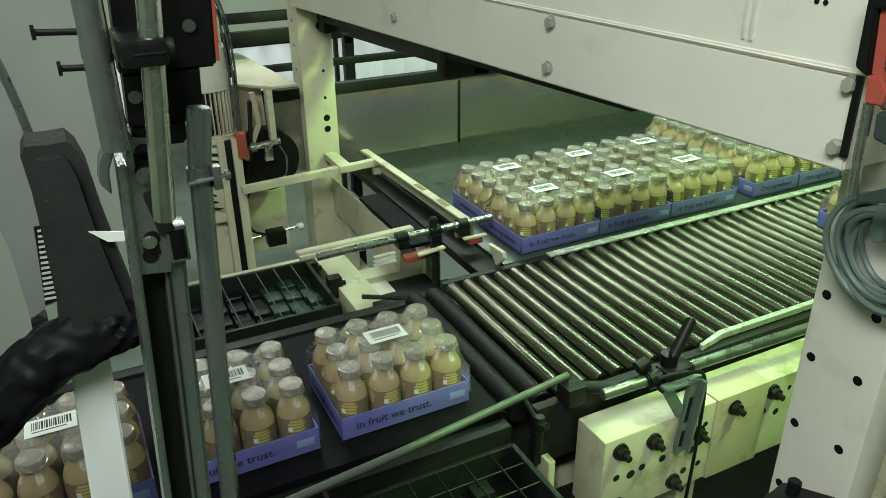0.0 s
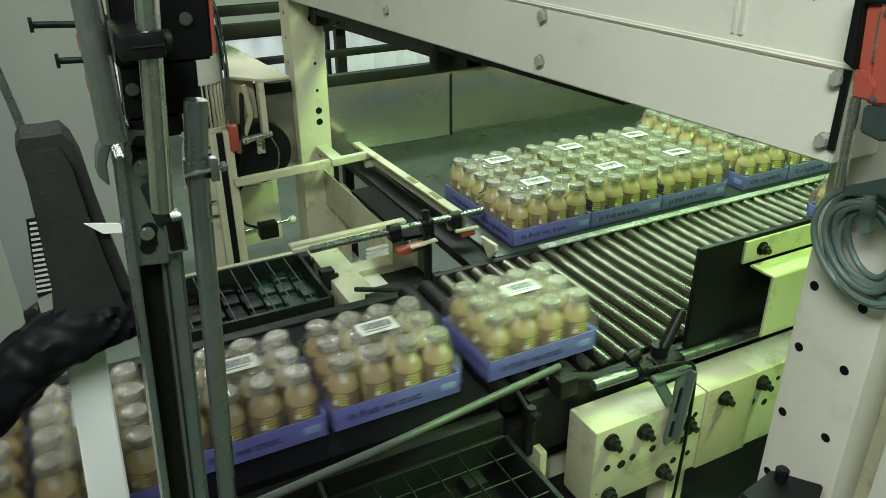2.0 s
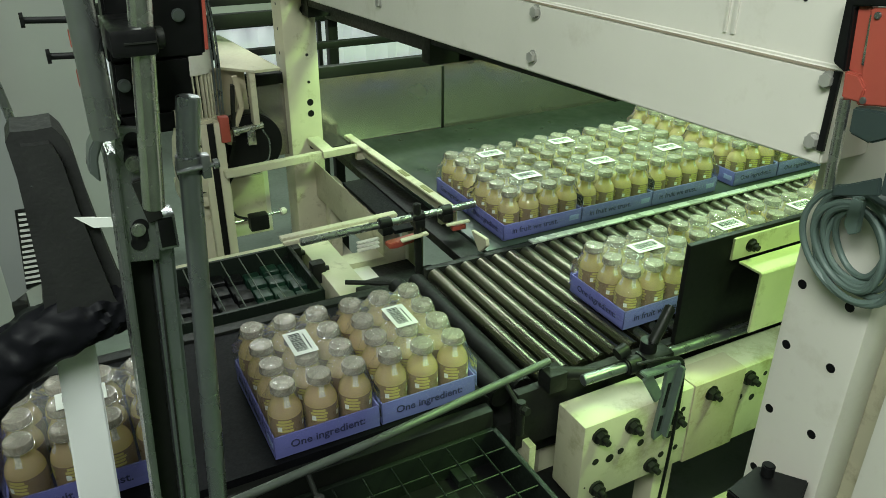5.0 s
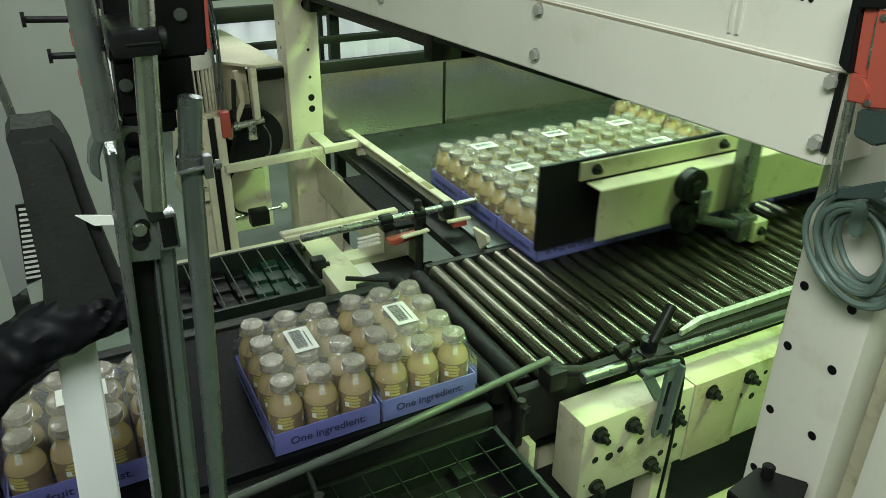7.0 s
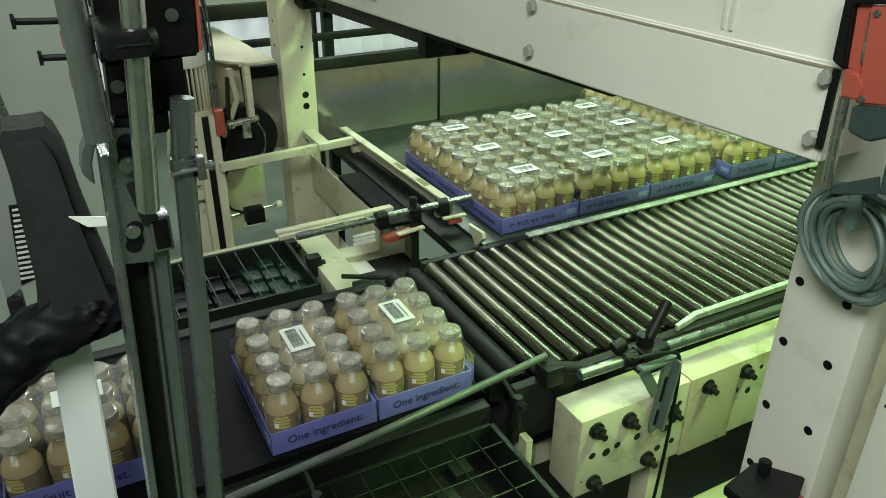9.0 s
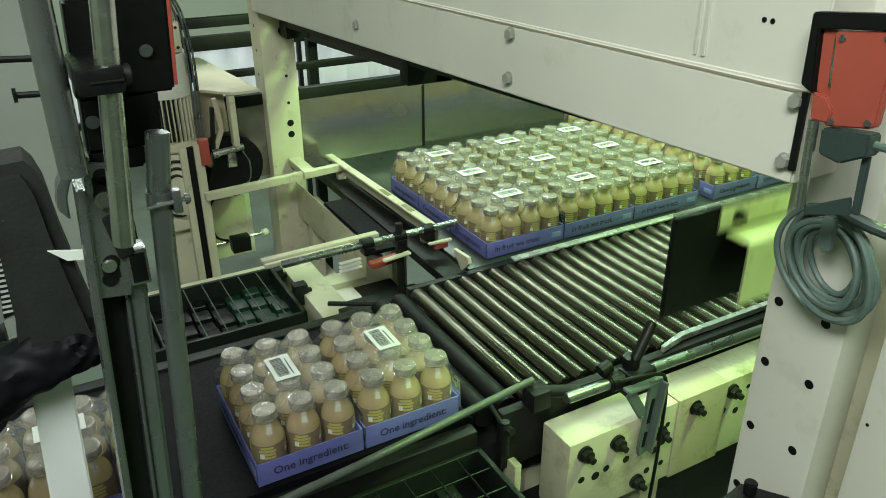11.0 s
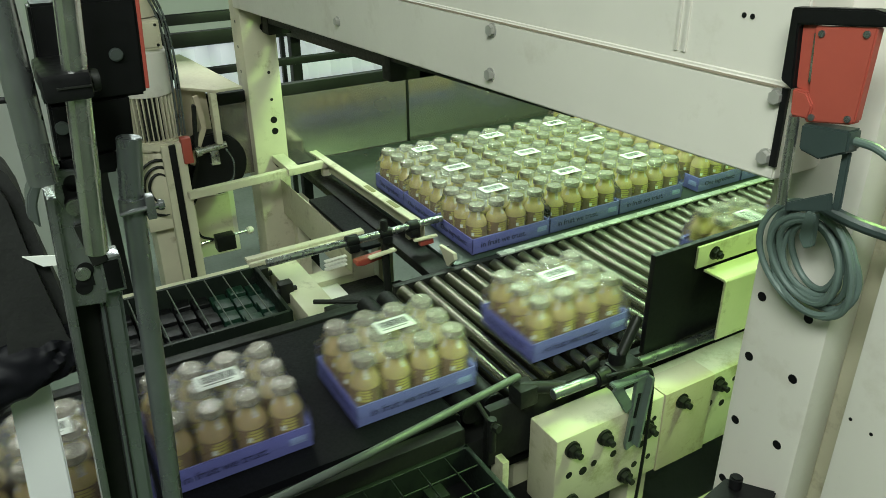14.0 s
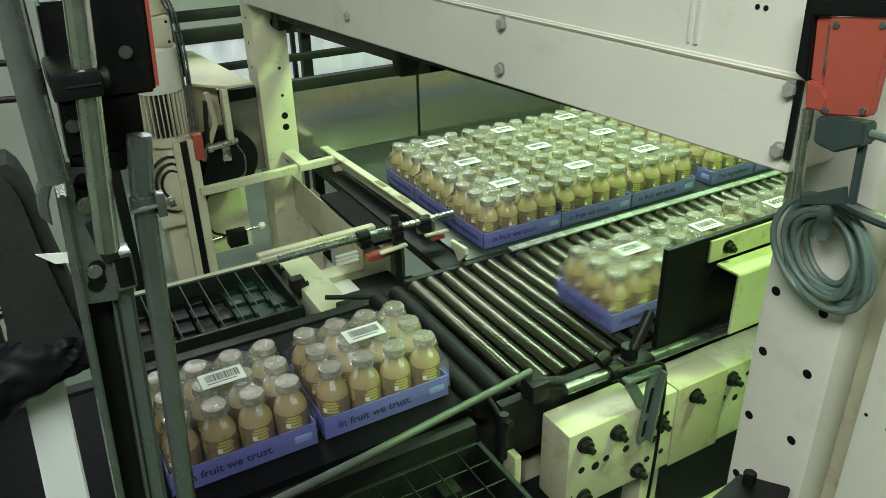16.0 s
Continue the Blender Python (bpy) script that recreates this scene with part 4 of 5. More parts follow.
# ---- safety switch, cable and second post by the near column ----
def safety_switch():
    t = thing("safety_switch", "red safety switch with black cap on a steel rod", "switch")
    part("body", prism([(-0.994, 1.742), (-1.055, 1.750), (-1.054, 1.663), (-1.050, 1.660), (-1.003, 1.651), (-1.001, 1.680)], -0.254, -0.243, "x", 0.0015), RED, t)
    part("cap", prism([(-0.967, 1.756), (-1.050, 1.765), (-1.064, 1.763), (-1.066, 1.752), (-0.994, 1.7435), (-0.9775, 1.741), (-0.984, 1.679), (-0.969, 1.686)], -0.256, -0.242, "x", 0.0015), BLACK, t, "black cap")
    part("side_plate", prism([(-0.978, 1.742), (-0.993, 1.742), (-1.000, 1.690), (-1.000, 1.678), (-0.984, 1.681)], -0.250, -0.240, "x", 0.001), RED, t)
    part("latch", prism([(-0.985, 1.681), (-1.001, 1.680), (-1.010, 1.669), (-1.008, 1.655), (-0.988, 1.655)], -0.257, -0.240, "x", 0.0015), RED, t, "dark red latch")
    part("chrome_strip", bar((-0.2510, -0.9955, 1.737), (-0.2510, -0.9995, 1.688), 0.004, 0.005), CHROME, t)
    for y, z in ((-1.003, 1.7365), (-1.047, 1.743), (-1.010, 1.6575), (-1.047, 1.665)):
        part("screw", rod((-0.2535, y, z), (-0.2560, y, z), 0.0034, 14, bevel=0.0005), STEEL, t)
    part("connector", prism([(-1.002, 1.649), (-1.053, 1.655), (-1.055, 1.634), (-1.028, 1.619), (-1.004, 1.623)], -0.256, -0.236, "x", 0.002), CONNECTOR, t, "dark grey connector")
    part("cable", tube(smooth_path([(-0.245, -1.052, 1.644), (-0.245, -1.075, 1.643), (-0.24, -1.095, 1.631), (-0.225, -1.118, 1.60), (-0.20, -1.135, 1.56)]), 0.0042), CABLE, t)
    part("rod", rod((-0.256, -0.993, 1.655), (-0.256, -0.998, 1.562), 0.0056, 18), CHROME, t)
    bm = bar((-0.242, -1.047, 1.632), (-0.242, -1.050, 1.570), 0.004, 0.009)
    prism([(-1.044, 1.588), (-0.999, 1.562), (-0.999, 1.552), (-1.048, 1.570)], -0.250, -0.244, "x", 0.001, bm)
    part("hanger", bm, CONNECTOR, t, "dark hanger bracket")
    # the whole unit stands just proud of the beam end
    hub = Vector((-0.932, -1.4545, 1.878))
    for o in t.children:
        o.data.transform(Matrix.Translation(hub) @ Matrix.Scale(0.925, 4) @ Matrix.Translation(-hub))
    part("end_strip", bar((-0.2915, -1.0035, 1.690), (-0.2915, -1.0045, 1.612), 0.0042, 0.007, bevel=0.0003), BLACK, t)


safety_switch()


def cable_coil():
    t = thing("cable_coil", "coil of grey-green cable hung on a bracket", "cable")
    rng = random.Random(7)
    for k in range(8):
        pts = []
        ra, rb = 0.030 + 0.0039 * k + rng.uniform(-0.0015, 0.0015), 0.034 + 0.0033 * k
        cy, cz = -1.035 + rng.uniform(-0.003, 0.003), 1.512 - 0.0004 * k + rng.uniform(-0.0025, 0.0025)
        ph = rng.uniform(0, 6)
        for i in range(44):
            a = 2 * math.pi * i / 44
            pts.append((-0.238 - 0.0035 * (k % 4) - 0.003 * math.sin(2 * a + ph), cy + ra * math.cos(a) * (1 + 0.03 * math.sin(3 * a + ph)), cz + rb * math.sin(a) + 0.22 * (ra * math.cos(a))))
        part("turn", tube(pts, 0.0036, 8, closed=True), CABLE, t)
    part("hook", prism([(-1.028, 1.565), (-1.040, 1.565), (-1.042, 1.530), (-1.034, 1.525), (-1.026, 1.535)], -0.258, -0.250, "x", 0.001), CABLE, t)
    part("tail", tube(smooth_path([(-0.258, -1.040, 1.578), (-0.255, -1.062, 1.572), (-0.245, -1.09, 1.566), (-0.22, -1.13, 1.558)]), 0.0068), CONNECTOR, t)


cable_coil()


def second_post():
    t = thing("guard_post", "white-painted steel guard post beside the column", "post")
    # depth and unseen height stretched to shade column and stand from the machine lamp
    part("shaft", block(-0.240, 0.12, -1.195, -1.108, 0, 3.1, 0.006), WHITE, t)
    for y, z in ((-1.118, 1.355), (-1.142, 1.352)):
        part("hole", rod((-0.2406, y, z), (-0.236, y, z), 0.002, 10), BLACK, t)


second_post()


def sensor_foot():
    t = thing("reflex_sensor", "black and red sensor on the column", "sensor")
    part("top", prism([(-0.340, -1.004), (-0.275, -0.992), (-0.240, -1.040), (-0.300, -1.072), (-0.340, -1.062)], 1.184, 1.198, "z", 0.002), BLACK, t)
    part("body", block(-0.330, -0.255, -1.055, -1.008, 1.10, 1.183, 0.003), RED, t, "red housing")
    part("knob", rod((-0.280, -1.010, 1.198), (-0.280, -1.010, 1.216), 0.008, 16, bevel=0.002), BLACK, t)
    part("bracket", block(-0.255, -0.2205, -1.05, -1.01, 1.11, 1.16, 0.002), BLACK, t)
    t.location = (0.012, -0.012, -0.004)


sensor_foot()


# ---- low parts in front of the drive cover ----
def low_frame():
    t = thing("base_frame", "cream-painted base frame near the floor", "base frame")
    part("rail", block(-0.05, 1.4, -0.62, -0.56, 0.42, 0.50, 0.004), CREAM, t)
    part("rail", bar((0.02, -0.66, 0.60), (0.30, -0.95, 0.50), 0.07, 0.05), CREAM, t)
    part("plate", block(-0.02, 0.35, -0.90, -0.64, 0.455, 0.47, 0.003), DARK, t)
    part("leg", block(-0.05, 0.01, -0.62, -0.56, 0, 0.42, 0.003), CREAM, t)
    part("leg", block(0.25, 0.30, -0.94, -0.89, 0, 0.50, 0.003), CREAM, t)
    part("side_plate", block(-0.285, -0.270, -0.56, -0.52, 0.74, 0.88, 0.002), STAINED, t)
    part("foot_plate", block(-0.30, -0.05, -0.60, -0.50, 0.735, 0.742, 0.002), DARK, t)
    part("leg", block(-0.27, -0.22, -0.58, -0.53, 0, 0.735, 0.002), DARK, t)


low_frame()


# ---- background behind the machine ----
def back_structure():
    t = thing("back_conveyor", "dark overhead conveyor frame behind the machine", "conveyor frame")
    for y, z, h in ((1.35, 1.40, 0.035), (1.42, 1.31, 0.05), (1.30, 1.54, 0.05), (1.50, 1.64, 0.06)):
        part("rail", block(-0.75, 1.6, y, y + 0.03, z, z + h, 0.003), DARK, t)
    for x in (-0.70, 0.10, 0.9, 1.5):
        part("post", block(x, x + 0.04, 1.50, 1.54, 0, 1.75, 0.003), DARK, t)
    part("tray_plate", block(-0.75, 1.6, 1.36, 1.50, 1.700, 1.715, 0.002), GALV, t)
    part("rail", block(-0.60, 1.6, 1.15, 1.18, 1.262, 1.285, 0.002), DARK, t)
    for x in (-0.55, 0.62, 1.5):
        part("stay", block(x, x + 0.02, 0.93, 1.42, 1.262, 1.28, 0.002), DARK, t)


back_structure()


def beam_track():
    t = thing("chain_track", "dark chain track under the white beam", "track")
    part("channel", prism([(-0.60, 1.545), (-0.60, 1.590), (0.85, 1.515), (0.85, 1.470)], -0.208, -0.150, "x", 0.002), DARK, t)
    part("channel", prism([(0.0, 1.47), (0.0, 1.50), (0.85, 1.455), (0.85, 1.425)], -0.14, -0.10, "x", 0.002), BLACK, t)
    for k in range(6):
        y = 0.05 + 0.13 * k
        part("lug", block(-0.145, -0.12, y, y + 0.05, 1.502 - 0.05 * y, 1.512 - 0.05 * y, 0.001), CHROME, t)
    part("hanger", block(-0.21, -0.13, 0.80, 0.86, 1.44, 1.60, 0.002), DARK, t)
    part("hanger", block(-0.21, -0.10, 0.0, 0.04, 1.47, 1.62, 0.002), DARK, t)


beam_track()


def window_band():
    t = thing("window_1", "pale corrugated translucent wall band", "window", kind="structure")
    bm = bmesh.new()
    prev = None
    for k in range(121):
        x = -1.2 + 0.03 * k
        y = 2.2 + 0.012 * math.cos(k * math.pi / 2)
        cur = (bm.verts.new((x, y, 0.90)), bm.verts.new((x, y, 1.16)))
        if prev:
            bm.faces.new((prev[0], cur[0], cur[1], prev[1]))
        prev = cur
    part("sheet", bm, DAYLIGHT, t)
    part("rail", block(-1.2, 2.4, 2.17, 2.19, 1.16, 1.19, 0.002), DARK, t)
    part("rail", block(-1.2, 2.4, 2.17, 2.19, 0.87, 0.90, 0.002), DARK, t)
    for x in (-1.15, 0.28, 1.6):
        part("mullion", block(x, x + 0.02, 2.16, 2.185, 0, 1.5, 0.002), DARK, t)


window_band()
solid("wall_partition", block(-4, -0.80, 1.75, 1.85, 0, 3.4, 0), WALL, "pale painted partition wall", "wall", kind="structure")


# ---- bottle trays ----
TL, TW = 0.243, 0.183


def bottle_tray():
    t = thing("bottle_tray", "blue card tray of twelve smoothie bottles in shrink film", "bottle tray", (0, 0, -3), "trays of bottled smoothie")
    bm = block(-TL / 2, TL / 2, -TW / 2, TW / 2, 0, 0.003, 0)
    for x0, x1, y0, y1 in ((-TL / 2, TL / 2, -TW / 2, -TW / 2 + 0.003), (-TL / 2, TL / 2, TW / 2 - 0.003, TW / 2), (-TL / 2, -TL / 2 + 0.003, -TW / 2, TW / 2), (TL / 2 - 0.003, TL / 2, -TW / 2, TW / 2)):
        block(x0, x1, y0, y1, 0.0005, 0.043, 0.0008, bm)
    part("tray", bm, CARD, t, "blue printed card tray")
    bottle = finish(lathe([(0.020, 0.004), (0.0265, 0.006), (0.028, 0.012), (0.028, 0.066), (0.0274, 0.074), (0.0254, 0.081), (0.0218, 0.0875), (0.0184, 0.093), (0.0168, 0.099), (0.0165, 0.104), (0.0172, 0.112)], 22), "bottle", JUICE, 60)
    label = finish(lathe([(0.0270, 0.012), (0.0283, 0.0122), (0.0283, 0.0695), (0.0270, 0.0697)], 22), "bottle_label", LABEL, 60)
    cap = finish(lathe([(0.0186, 0.1105), (0.0200, 0.1112), (0.0202, 0.1190), (0.0192, 0.1222), (0.0165, 0.1230), (0.0150, 0.1224)], 22), "cap", CAP, 50)
    bm = bmesh.new()
    for k, (z, w0) in enumerate(((0.0655, 0.75), (0.0595, 1.0), (0.0535, 0.85), (0.0470, 0.9))):
        for a0 in (-math.pi / 2 - 0.15, math.pi / 2 - 0.1, math.pi - 0.2):
            n = 5
            vs = [[bm.verts.new((0.0285 * math.cos(a0 - w0 / 2 + w0 * i / n), 0.0285 * math.sin(a0 - w0 / 2 + w0 * i / n), z + h)) for i in range(n + 1)] for h in (-0.0023, 0.0023)]
            for i in range(n):
                bm.faces.new((vs[0][i], vs[0][i + 1], vs[1][i + 1], vs[1][i]))
    marks = finish(bm, "label_print", LABELY)
    rim_ring = finish(lathe([(0.0180, 0.1080), (0.0206, 0.1088), (0.0206, 0.1104), (0.0180, 0.1112)], 22), "cap_rim", RIM, 60)
    bm, own = bmesh.new(), bmesh.new()
    for a0 in (-math.pi / 2 + 0.1, math.pi + 0.1):
        for target, rows, half in ((bm, ((0.0176, 0.1075), (0.0174, 0.099), (0.0190, 0.0932), (0.0224, 0.0880)), 0.24), (own, ((0.0287, 0.046), (0.0287, 0.055)), 0.13)):
            shift = 0 if target is bm else -0.62
            vs = [[target.verts.new((r * math.cos(a0 + shift + half * k), r * math.sin(a0 + shift + half * k), z)) for k in (-1, 0, 1)] for r, z in rows]
            for lo, hi in zip(vs, vs[1:]):
                for k in range(2):
                    target.faces.new((lo[k], lo[k + 1], hi[k + 1], hi[k]))
    seal = finish(bm, "neck_seal", SEAL)
    patch = finish(own, "label_patch", PAPER)
    px, py = TL / 4 - 0.0005, TW / 3 - 0.0005
    for i in range(4):
        for j in range(3):
            b = part("bottle", bottle, JUICE, t)
            b.location = ((i - 1.5) * px, (j - 1) * py, 0)
            b.rotation_euler = (0, 0, ((i * 5 + j * 7) % 6 - 3) * 0.12)
            part("cap", cap, CAP, b, "silver foil cap")
            part("cap_rim", rim_ring, RIM, b, "bright crimped rim")
            part("neck_seal", seal, SEAL, b, "pale crinkled neck seal")
            part("label_patch", patch, PAPER, b, "white printed patch")
            part("bottle_label", label, LABEL, b, "brown label")
            tagged(part("label_print", marks, LABELY, b, "yellow print"), kind="stuff")
    # film draped over the caps and down to the tray
    bm = bmesh.new()
    nx, ny = 33, 25
    hx, hy = TL / 2 + 0.0015, TW / 2 + 0.0015
    grid = []
    for i in range(nx):
        row = []
        for j in range(ny):
            x, y = -hx + 2 * hx * i / (nx - 1), -hy + 2 * hy * j / (ny - 1)
            dx = min(abs(x - (k - 1.5) * px) for k in range(4))
            dy = min(abs(y - (k - 1) * py) for k in range(3))
            d = math.hypot(dx, dy)
            edge = min(hx - abs(x), hy - abs(y))
            z = 0.1243 - 0.006 * max(0, min(1, (d - 0.018) / 0.02)) ** 1.3
            z -= 0.034 * max(0, 1 - edge / 0.034) * max(0, min(1, (d - 0.0195) / 0.012))
            row.append(bm.verts.new((x * (1 - 0.055 * max(0, 1 - edge / 0.016)), y * (1 - 0.055 * max(0, 1 - edge / 0.016)), z + 0.0012 * noise.noise((x * 60, y * 60, 2)))))
        grid.append(row)
    for i in range(nx - 1):
        for j in range(ny - 1):
            bm.faces.new((grid[i][j], grid[i + 1][j], grid[i + 1][j + 1], grid[i][j + 1]))
    rim = [grid[i][0] for i in range(nx)] + [grid[-1][j] for j in range(1, ny)] + [grid[i][-1] for i in range(nx - 2, -1, -1)] + [grid[0][j] for j in range(ny - 2, 0, -1)]
    for z, f in ((0.075, 1.0), (0.048, 1.004), (0.018, 1.008)):
        low = []
        for k, v in enumerate(rim):
            q = k if k < nx else k
            sx, sy = v.co.x / max(abs(v.co.x), 1e-6), v.co.y / max(abs(v.co.y), 1e-6)
            x = sx * min(abs(v.co.x) / (0.95 if z == 0.075 else 1), hx) if abs(abs(v.co.x) - hx) > 1e-4 else v.co.x
            y = sy * min(abs(v.co.y) / (0.95 if z == 0.075 else 1), hy) if abs(abs(v.co.y) - hy) > 1e-4 else v.co.y
            low.append(bm.verts.new((x * f, y * f, z)))
        for k in range(len(rim)):
            bm.faces.new((rim[k], rim[(k + 1) % len(rim)], low[(k + 1) % len(rim)], low[k]))
        rim = low
    bmesh.ops.recalc_face_normals(bm, faces=bm.faces[:])
    part("shrink_film", bm, FILM, t, "clear wrinkled shrink film").visible_shadow = False
    s = part("sticker", block(-0.036, 0.036, -0.021, 0.021, 0.1258, 0.1264, 0), PAPER, t, "white barcode sticker")
    bm = bmesh.new()
    x = -0.026
    rng = random.Random(4)
    while x < 0.026:
        w = rng.choice((0.0011, 0.0018, 0.0028))
        block(x, x + w, -0.006, 0.014, 0.1263, 0.1267, 0, bm)
        x += w + rng.choice((0.001, 0.0016))
    block(-0.026, 0.022, -0.0125, -0.0105, 0.1263, 0.1267, 0, bm)
    tagged(part("barcode", bm, BARS, s, "printed bars"), kind="stuff")
    slogan = lettering("in fruit we trust.", 0.0215, "slogan")
    short = lettering("One ingredient:", 0.0205, "slogan")
    for me in (slogan, short):
        me.materials.clear()
        me.materials.append(INK)
    for me, rz, off, x in ((slogan, 0, -TW / 2, -0.025), (slogan, 180, TW / 2, -0.025), (short, 90, TL / 2, 0), (short, -90, -TL / 2, 0)):
        o = part("slogan", me, INK, t, "dark printed words")
        m = pose(0, 0, 0, 0, 0, rz) @ Matrix.Translation((x, -(abs(off) + 0.0006), 0.0215)) @ pose(0, 0, 0, 90, 0, 0)
        o.matrix_basis = m
    for rz in (0, 180):
        o = part("logo_patch", block(0.082, 0.112, -TW / 2 - 0.0008, -TW / 2 + 0.001, 0.014, 0.028, 0.0003), LOGO, t, "pale printed patch")
        o.matrix_basis = pose(0, 0, 0, 0, 0, rz)
    return t


TRAY = bottle_tray()
TOP = 1.0015


def put_tray(x, y, turned=False):
    o = copy_thing(TRAY, pose(x, y, TOP, 0, 0, 90 if turned else 0))
    return o


# ---- pusher ----
def pusher():
    t = thing("pusher", "black pusher plate carrying a cream steel box", "pusher")
    part("push_plate", block(0.0, 1.25, -0.012, 0.0, 0.0, 0.212, 0.002), BLACK, t, "black push plate")
    part("flange", block(0.105, 1.22, -0.018, -0.0125, 0.160, 0.205, 0.001), CREAM, t)
    bm = prism([(-0.019, 0.150), (-0.019, 0.155), (-0.070, 0.155), (-0.073, 0.152), (-0.073, 0.025), (-0.068, 0.025), (-0.068, 0.150)], 0.125, 1.22, "x", 0.0008)
    part("box_beam", bm, CREAM, t, "folded cream sheet beam, open underneath")
    for x in (0.15, 0.55, 0.95):
        bm = hexbolt((x, -0.018, 0.183), (0, -1, 0), 0.011, 0.010)
        part("bolt", rod((x, -0.028, 0.183), (x, -0.036, 0.183), 0.006, 12, bm), DARK, t, "dark greasy bolt")
    bm = block(0.52, 0.56, -0.13, -0.086, -0.02, 1.50, 0.003)
    part("arm", bm, GALV, t)
    for z, r in ((0.045, 0.040), (0.128, 0.042)):
        part("pad", rod((0.385, -0.108, z), (0.385, -0.073, z), r, 26, bevel=0.005), BLACK, t, "round black rubber pad")
        part("pad_hub", rod((0.385, -0.116, z), (0.385, -0.108, z), r * 0.45, 18, bevel=0.002), DARK, t)
    part("pad_link", block(0.392, 0.428, -0.124, -0.110, 0.035, 0.120, 0.008), GALV, t)
    part("foot_block", block(0.505, 0.560, -0.160, -0.120, -0.025, 0.040, 0.004), GALV, t)
    part("foot_plate", block(0.545, 0.590, -0.168, -0.128, -0.030, 0.026, 0.003), CREAM, t)
    part("foot_bolt", hexbolt((0.568, -0.168, 0.0), (0, -1, 0), 0.010, 0.010), DARK, t)
    part("link_rod", rod((0.405, -0.118, 0.045), (0.525, -0.140, 0.010), 0.012, 14, bevel=0.002), GALV, t)
    return t


PUSHER = pusher()

# push stroke: seconds, front face y, plate foot z
STROKE = [(0.0, -0.30, 1.85), (0.5, -0.50, 1.72), (0.7, -0.575, 1.56), (0.8, -0.580, 1.46), (0.9, -0.582, 1.315), (1.0, -0.582, 1.20), (1.1, -0.582, 1.11), (1.2, -0.582, 1.065), (1.3, -0.582, 1.042), (1.5, -0.582, 1.040),
          (5.4, -0.582, 1.040), (5.7, -0.545, 1.040), (6.0, -0.465, 1.040), (6.3, -0.375, 1.040), (6.5, -0.310, 1.040), (6.7, -0.245, 1.040), (7.0, -0.145, 1.040), (7.2, -0.080, 1.040), (7.4, -0.020, 1.040), (7.5, -0.004, 1.045),
          (7.6, -0.006, 1.10), (7.7, -0.010, 1.17), (7.8, -0.014, 1.26), (8.0, -0.05, 1.48), (8.4, -0.25, 1.75), (9.2, -0.30, 1.85), (10.4, -0.50, 1.72), (10.6, -0.575, 1.56), (10.8, -0.582, 1.34), (11.0, -0.582, 1.13), (11.2, -0.582, 1.042), (11.3, -0.582, 1.040), (16.0, -0.582, 1.040)]


def plate_x(t):
    """The carriage drifts a little sideways along its stroke."""
    return float(np.interp(t, (6.3, 6.6, 7.0, 7.5, 8.2, 10.5), (0.012, 0.004, -0.014, -0.026, -0.026, 0.012)))


def front_y(t):
    ts = [r[0] for r in STROKE]
    return float(np.interp(t, ts, [r[1] for r in STROKE])) if 5.4 < t <= 7.5 else (-0.582 if t <= 5.4 else -0.004)


PUSH_TIMES = [0.0, 5.9, 6.0, 6.1, 6.2, 6.3, 6.4, 6.5, 6.6, 6.7, 6.8, 6.9, 7.0, 7.1, 7.2, 7.3, 7.4, 7.5, 7.6, 16.0]

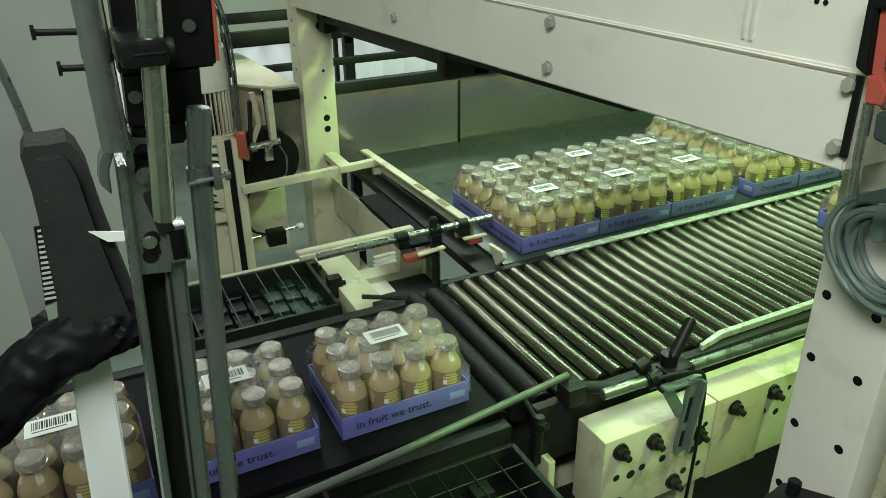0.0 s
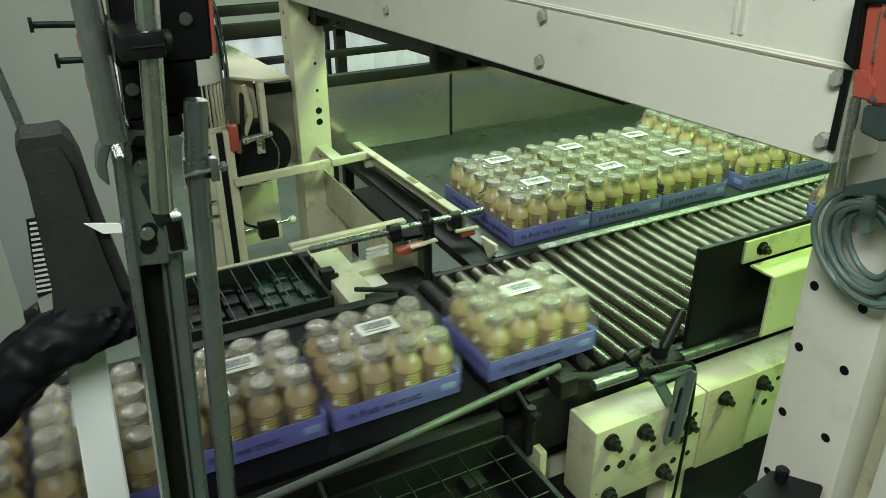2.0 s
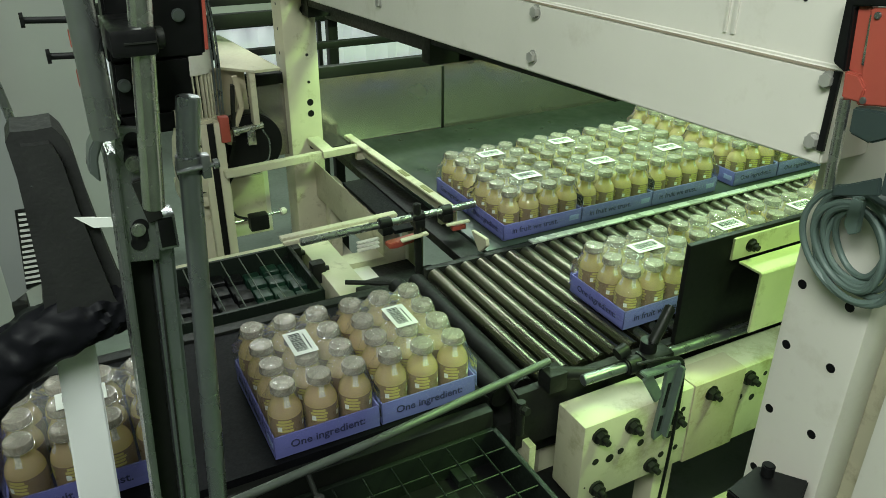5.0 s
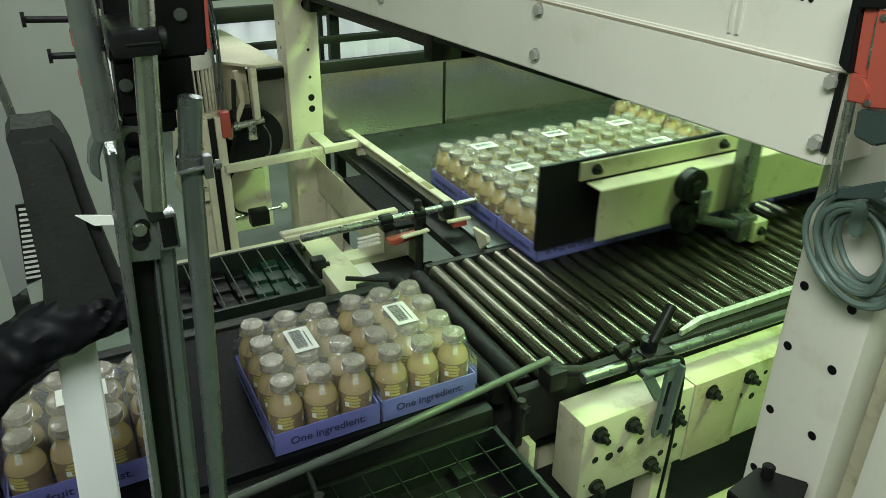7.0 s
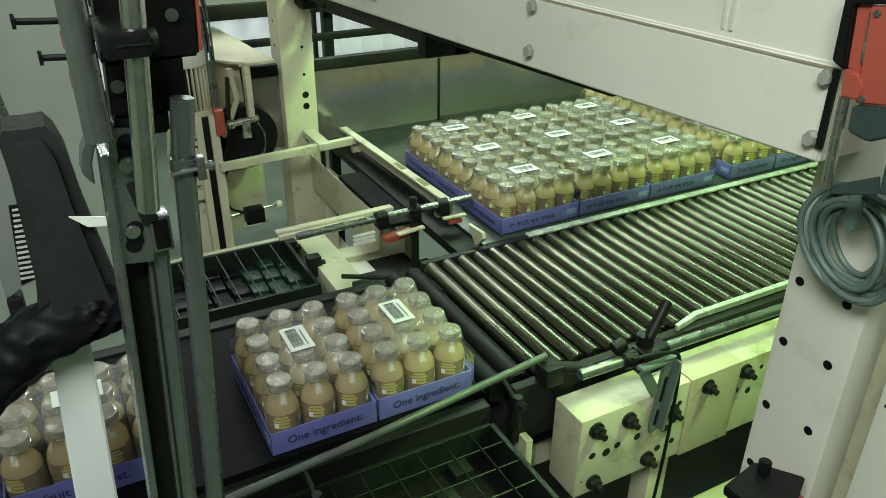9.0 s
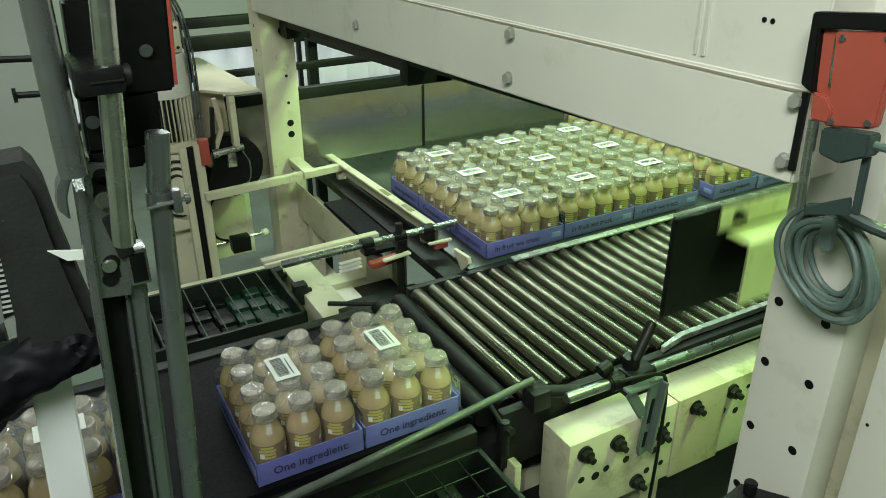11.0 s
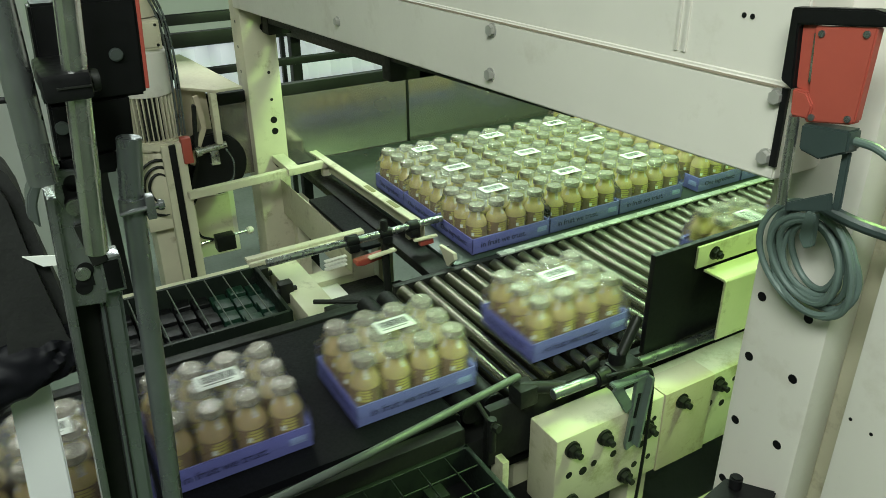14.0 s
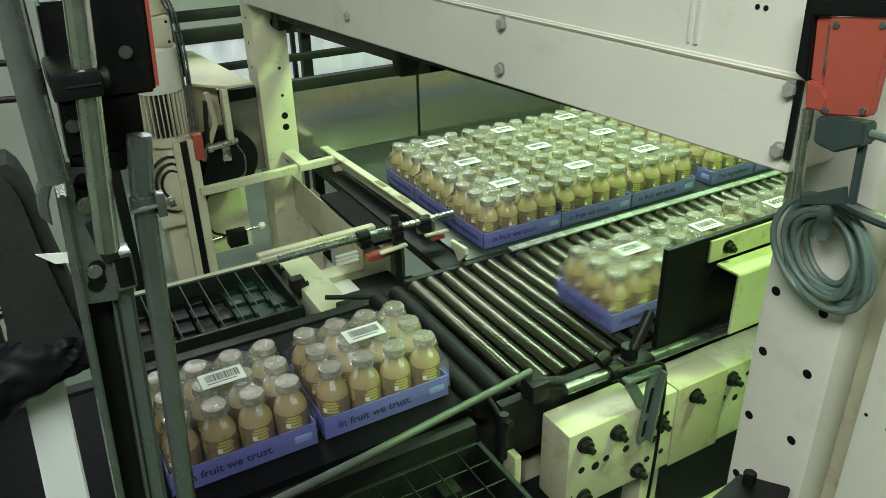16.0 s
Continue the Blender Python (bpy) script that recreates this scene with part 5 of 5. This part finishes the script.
# trays that ride in along the belt and rollers: turned or not, seconds and x
RUNS = [
    (False, [(0, -0.523), (1.2, -0.523), (1.35, -0.490), (1.5, -0.431), (2.0, -0.222), (2.5, 0.096), (3.0, 0.370), (3.5, 0.58), (3.7, 0.6125)], True),
    (False, [(0, -0.805), (1.2, -0.805), (1.35, -0.770), (1.5, -0.711), (2.0, -0.526), (2.5, -0.354), (3.0, -0.072), (3.5, 0.22), (3.8, 0.3665)], True),
    (False, [(0, -1.065), (1.2, -1.065), (1.35, -1.025), (1.5, -0.965), (2.0, -0.782), (2.5, -0.607), (3.0, -0.430), (3.5, -0.255), (4.0, 0.07), (4.2, 0.1215)], True),
    (True, [(0, -1.30), (1.2, -1.30), (1.5, -1.19), (2.0, -1.005), (2.5, -0.832), (3.0, -0.654), (3.5, -0.483), (3.7, -0.468), (11.5, -0.468), (11.65, -0.435), (12.0, -0.302), (12.5, 0.0), (13.0, 0.30), (13.5, 0.60), (14.2, 0.955), (14.4, 1.02)], False),
    (True, [(0, -1.49), (1.2, -1.49), (1.5, -1.38), (2.0, -1.195), (2.5, -1.021), (3.0, -0.843), (3.5, -0.670), (3.7, -0.655), (11.5, -0.655), (11.65, -0.625), (12.0, -0.498), (12.5, -0.310), (13.0, -0.006), (13.5, 0.254), (14.0, 0.55), (14.5, 0.83)], False),
    (False, [(0, -1.84), (1.2, -1.84), (2.0, -1.545), (3.0, -1.193), (3.5, -1.015), (3.7, -1.000), (11.5, -1.000), (11.65, -0.972), (12.0, -0.85), (12.5, -0.669), (13.0, -0.490), (13.5, -0.322), (14.0, -0.03), (14.5, 0.26), (15.0, 0.53), (15.3, 0.6125)], False),
    (False, [(0, -2.1), (1.2, -2.1), (2.0, -1.8), (3.0, -1.45), (3.5, -1.27), (3.7, -1.255), (11.5, -1.255), (11.65, -1.235), (12.0, -1.115), (12.5, -0.937), (13.0, -0.760), (13.5, -0.594), (14.0, -0.408), (14.5, -0.21), (15.0, 0.088), (15.5, 0.33), (15.7, 0.3665)], False),
    (False, [(0, -2.25), (3.5, -1.56), (3.7, -1.545), (11.5, -1.545), (12.0, -1.41), (12.5, -1.235), (13.0, -1.06), (13.5, -0.900), (14.0, -0.735), (14.5, -0.565), (15.0, -0.39), (15.5, -0.17), (16.0, 0.14)], False),
    (False, [(0, -2.25), (11.5, -1.8), (13.0, -1.32), (14.0, -0.995), (14.5, -0.825), (15.0, -0.655), (15.35, -0.525), (15.6, -0.494), (16.0, -0.492)], False),
    (False, [(0, -2.25), (11.5, -2.06), (13.0, -1.58), (14.0, -1.255), (14.5, -1.085), (15.0, -0.912), (15.35, -0.782), (15.6, -0.750), (16.0, -0.748)], False),
]
RIDERS = [put_tray(rows[0][1], -0.372, turned) for turned, rows, _ in RUNS]
WAITING = [put_tray(x, -0.343, True) for x in (0.895, 1.085)]
LAYER = [(put_tray(0.1215 + 0.2445 * i, 0.0925 + 0.185 * j), 0.185) for j in range(2) for i in range(3)]
LAYER += [(put_tray(0.897 + 0.188 * i, 0.1235 + 0.247 * j, True), 0.245) for j in range(2) for i in range(3)]
for extra in (TRAY, *TRAY.children_recursive):
    bpy.data.objects.remove(extra)


def motions():
    walk(PUSHER, [(t, pose(plate_x(t), y, z)) for t, y, z in STROKE])
    for ob, (turned, rows, pushed) in zip(RIDERS, RUNS):
        rz = 90 if turned else 0
        y0 = -0.385 if turned else -0.372
        keys = [(t, pose(x, y0, TOP, 0, 0, rz)) for t, x in rows]
        if pushed:
            keys += [(t, pose(rows[-1][1], max(y0, front_y(t) + 0.0930), TOP, 0, 0, rz)) for t in PUSH_TIMES[1:]]
        elif rows[-1][0] < 16:
            keys.append((16.0, keys[-1][1]))
        walk(ob, keys)
    for ob in WAITING:
        x = ob.location.x
        walk(ob, [(t, pose(x, max(-0.343, front_y(t) + 0.1235), TOP, 0, 0, 90)) for t in PUSH_TIMES])
    for ob, depth in LAYER:
        x, y, rz = ob.location.x, ob.location.y, 90 if depth > 0.2 else 0
        walk(ob, [(t, pose(x, y + max(0, front_y(t) + depth + 0.001), TOP, 0, 0, rz)) for t in PUSH_TIMES])


motions()
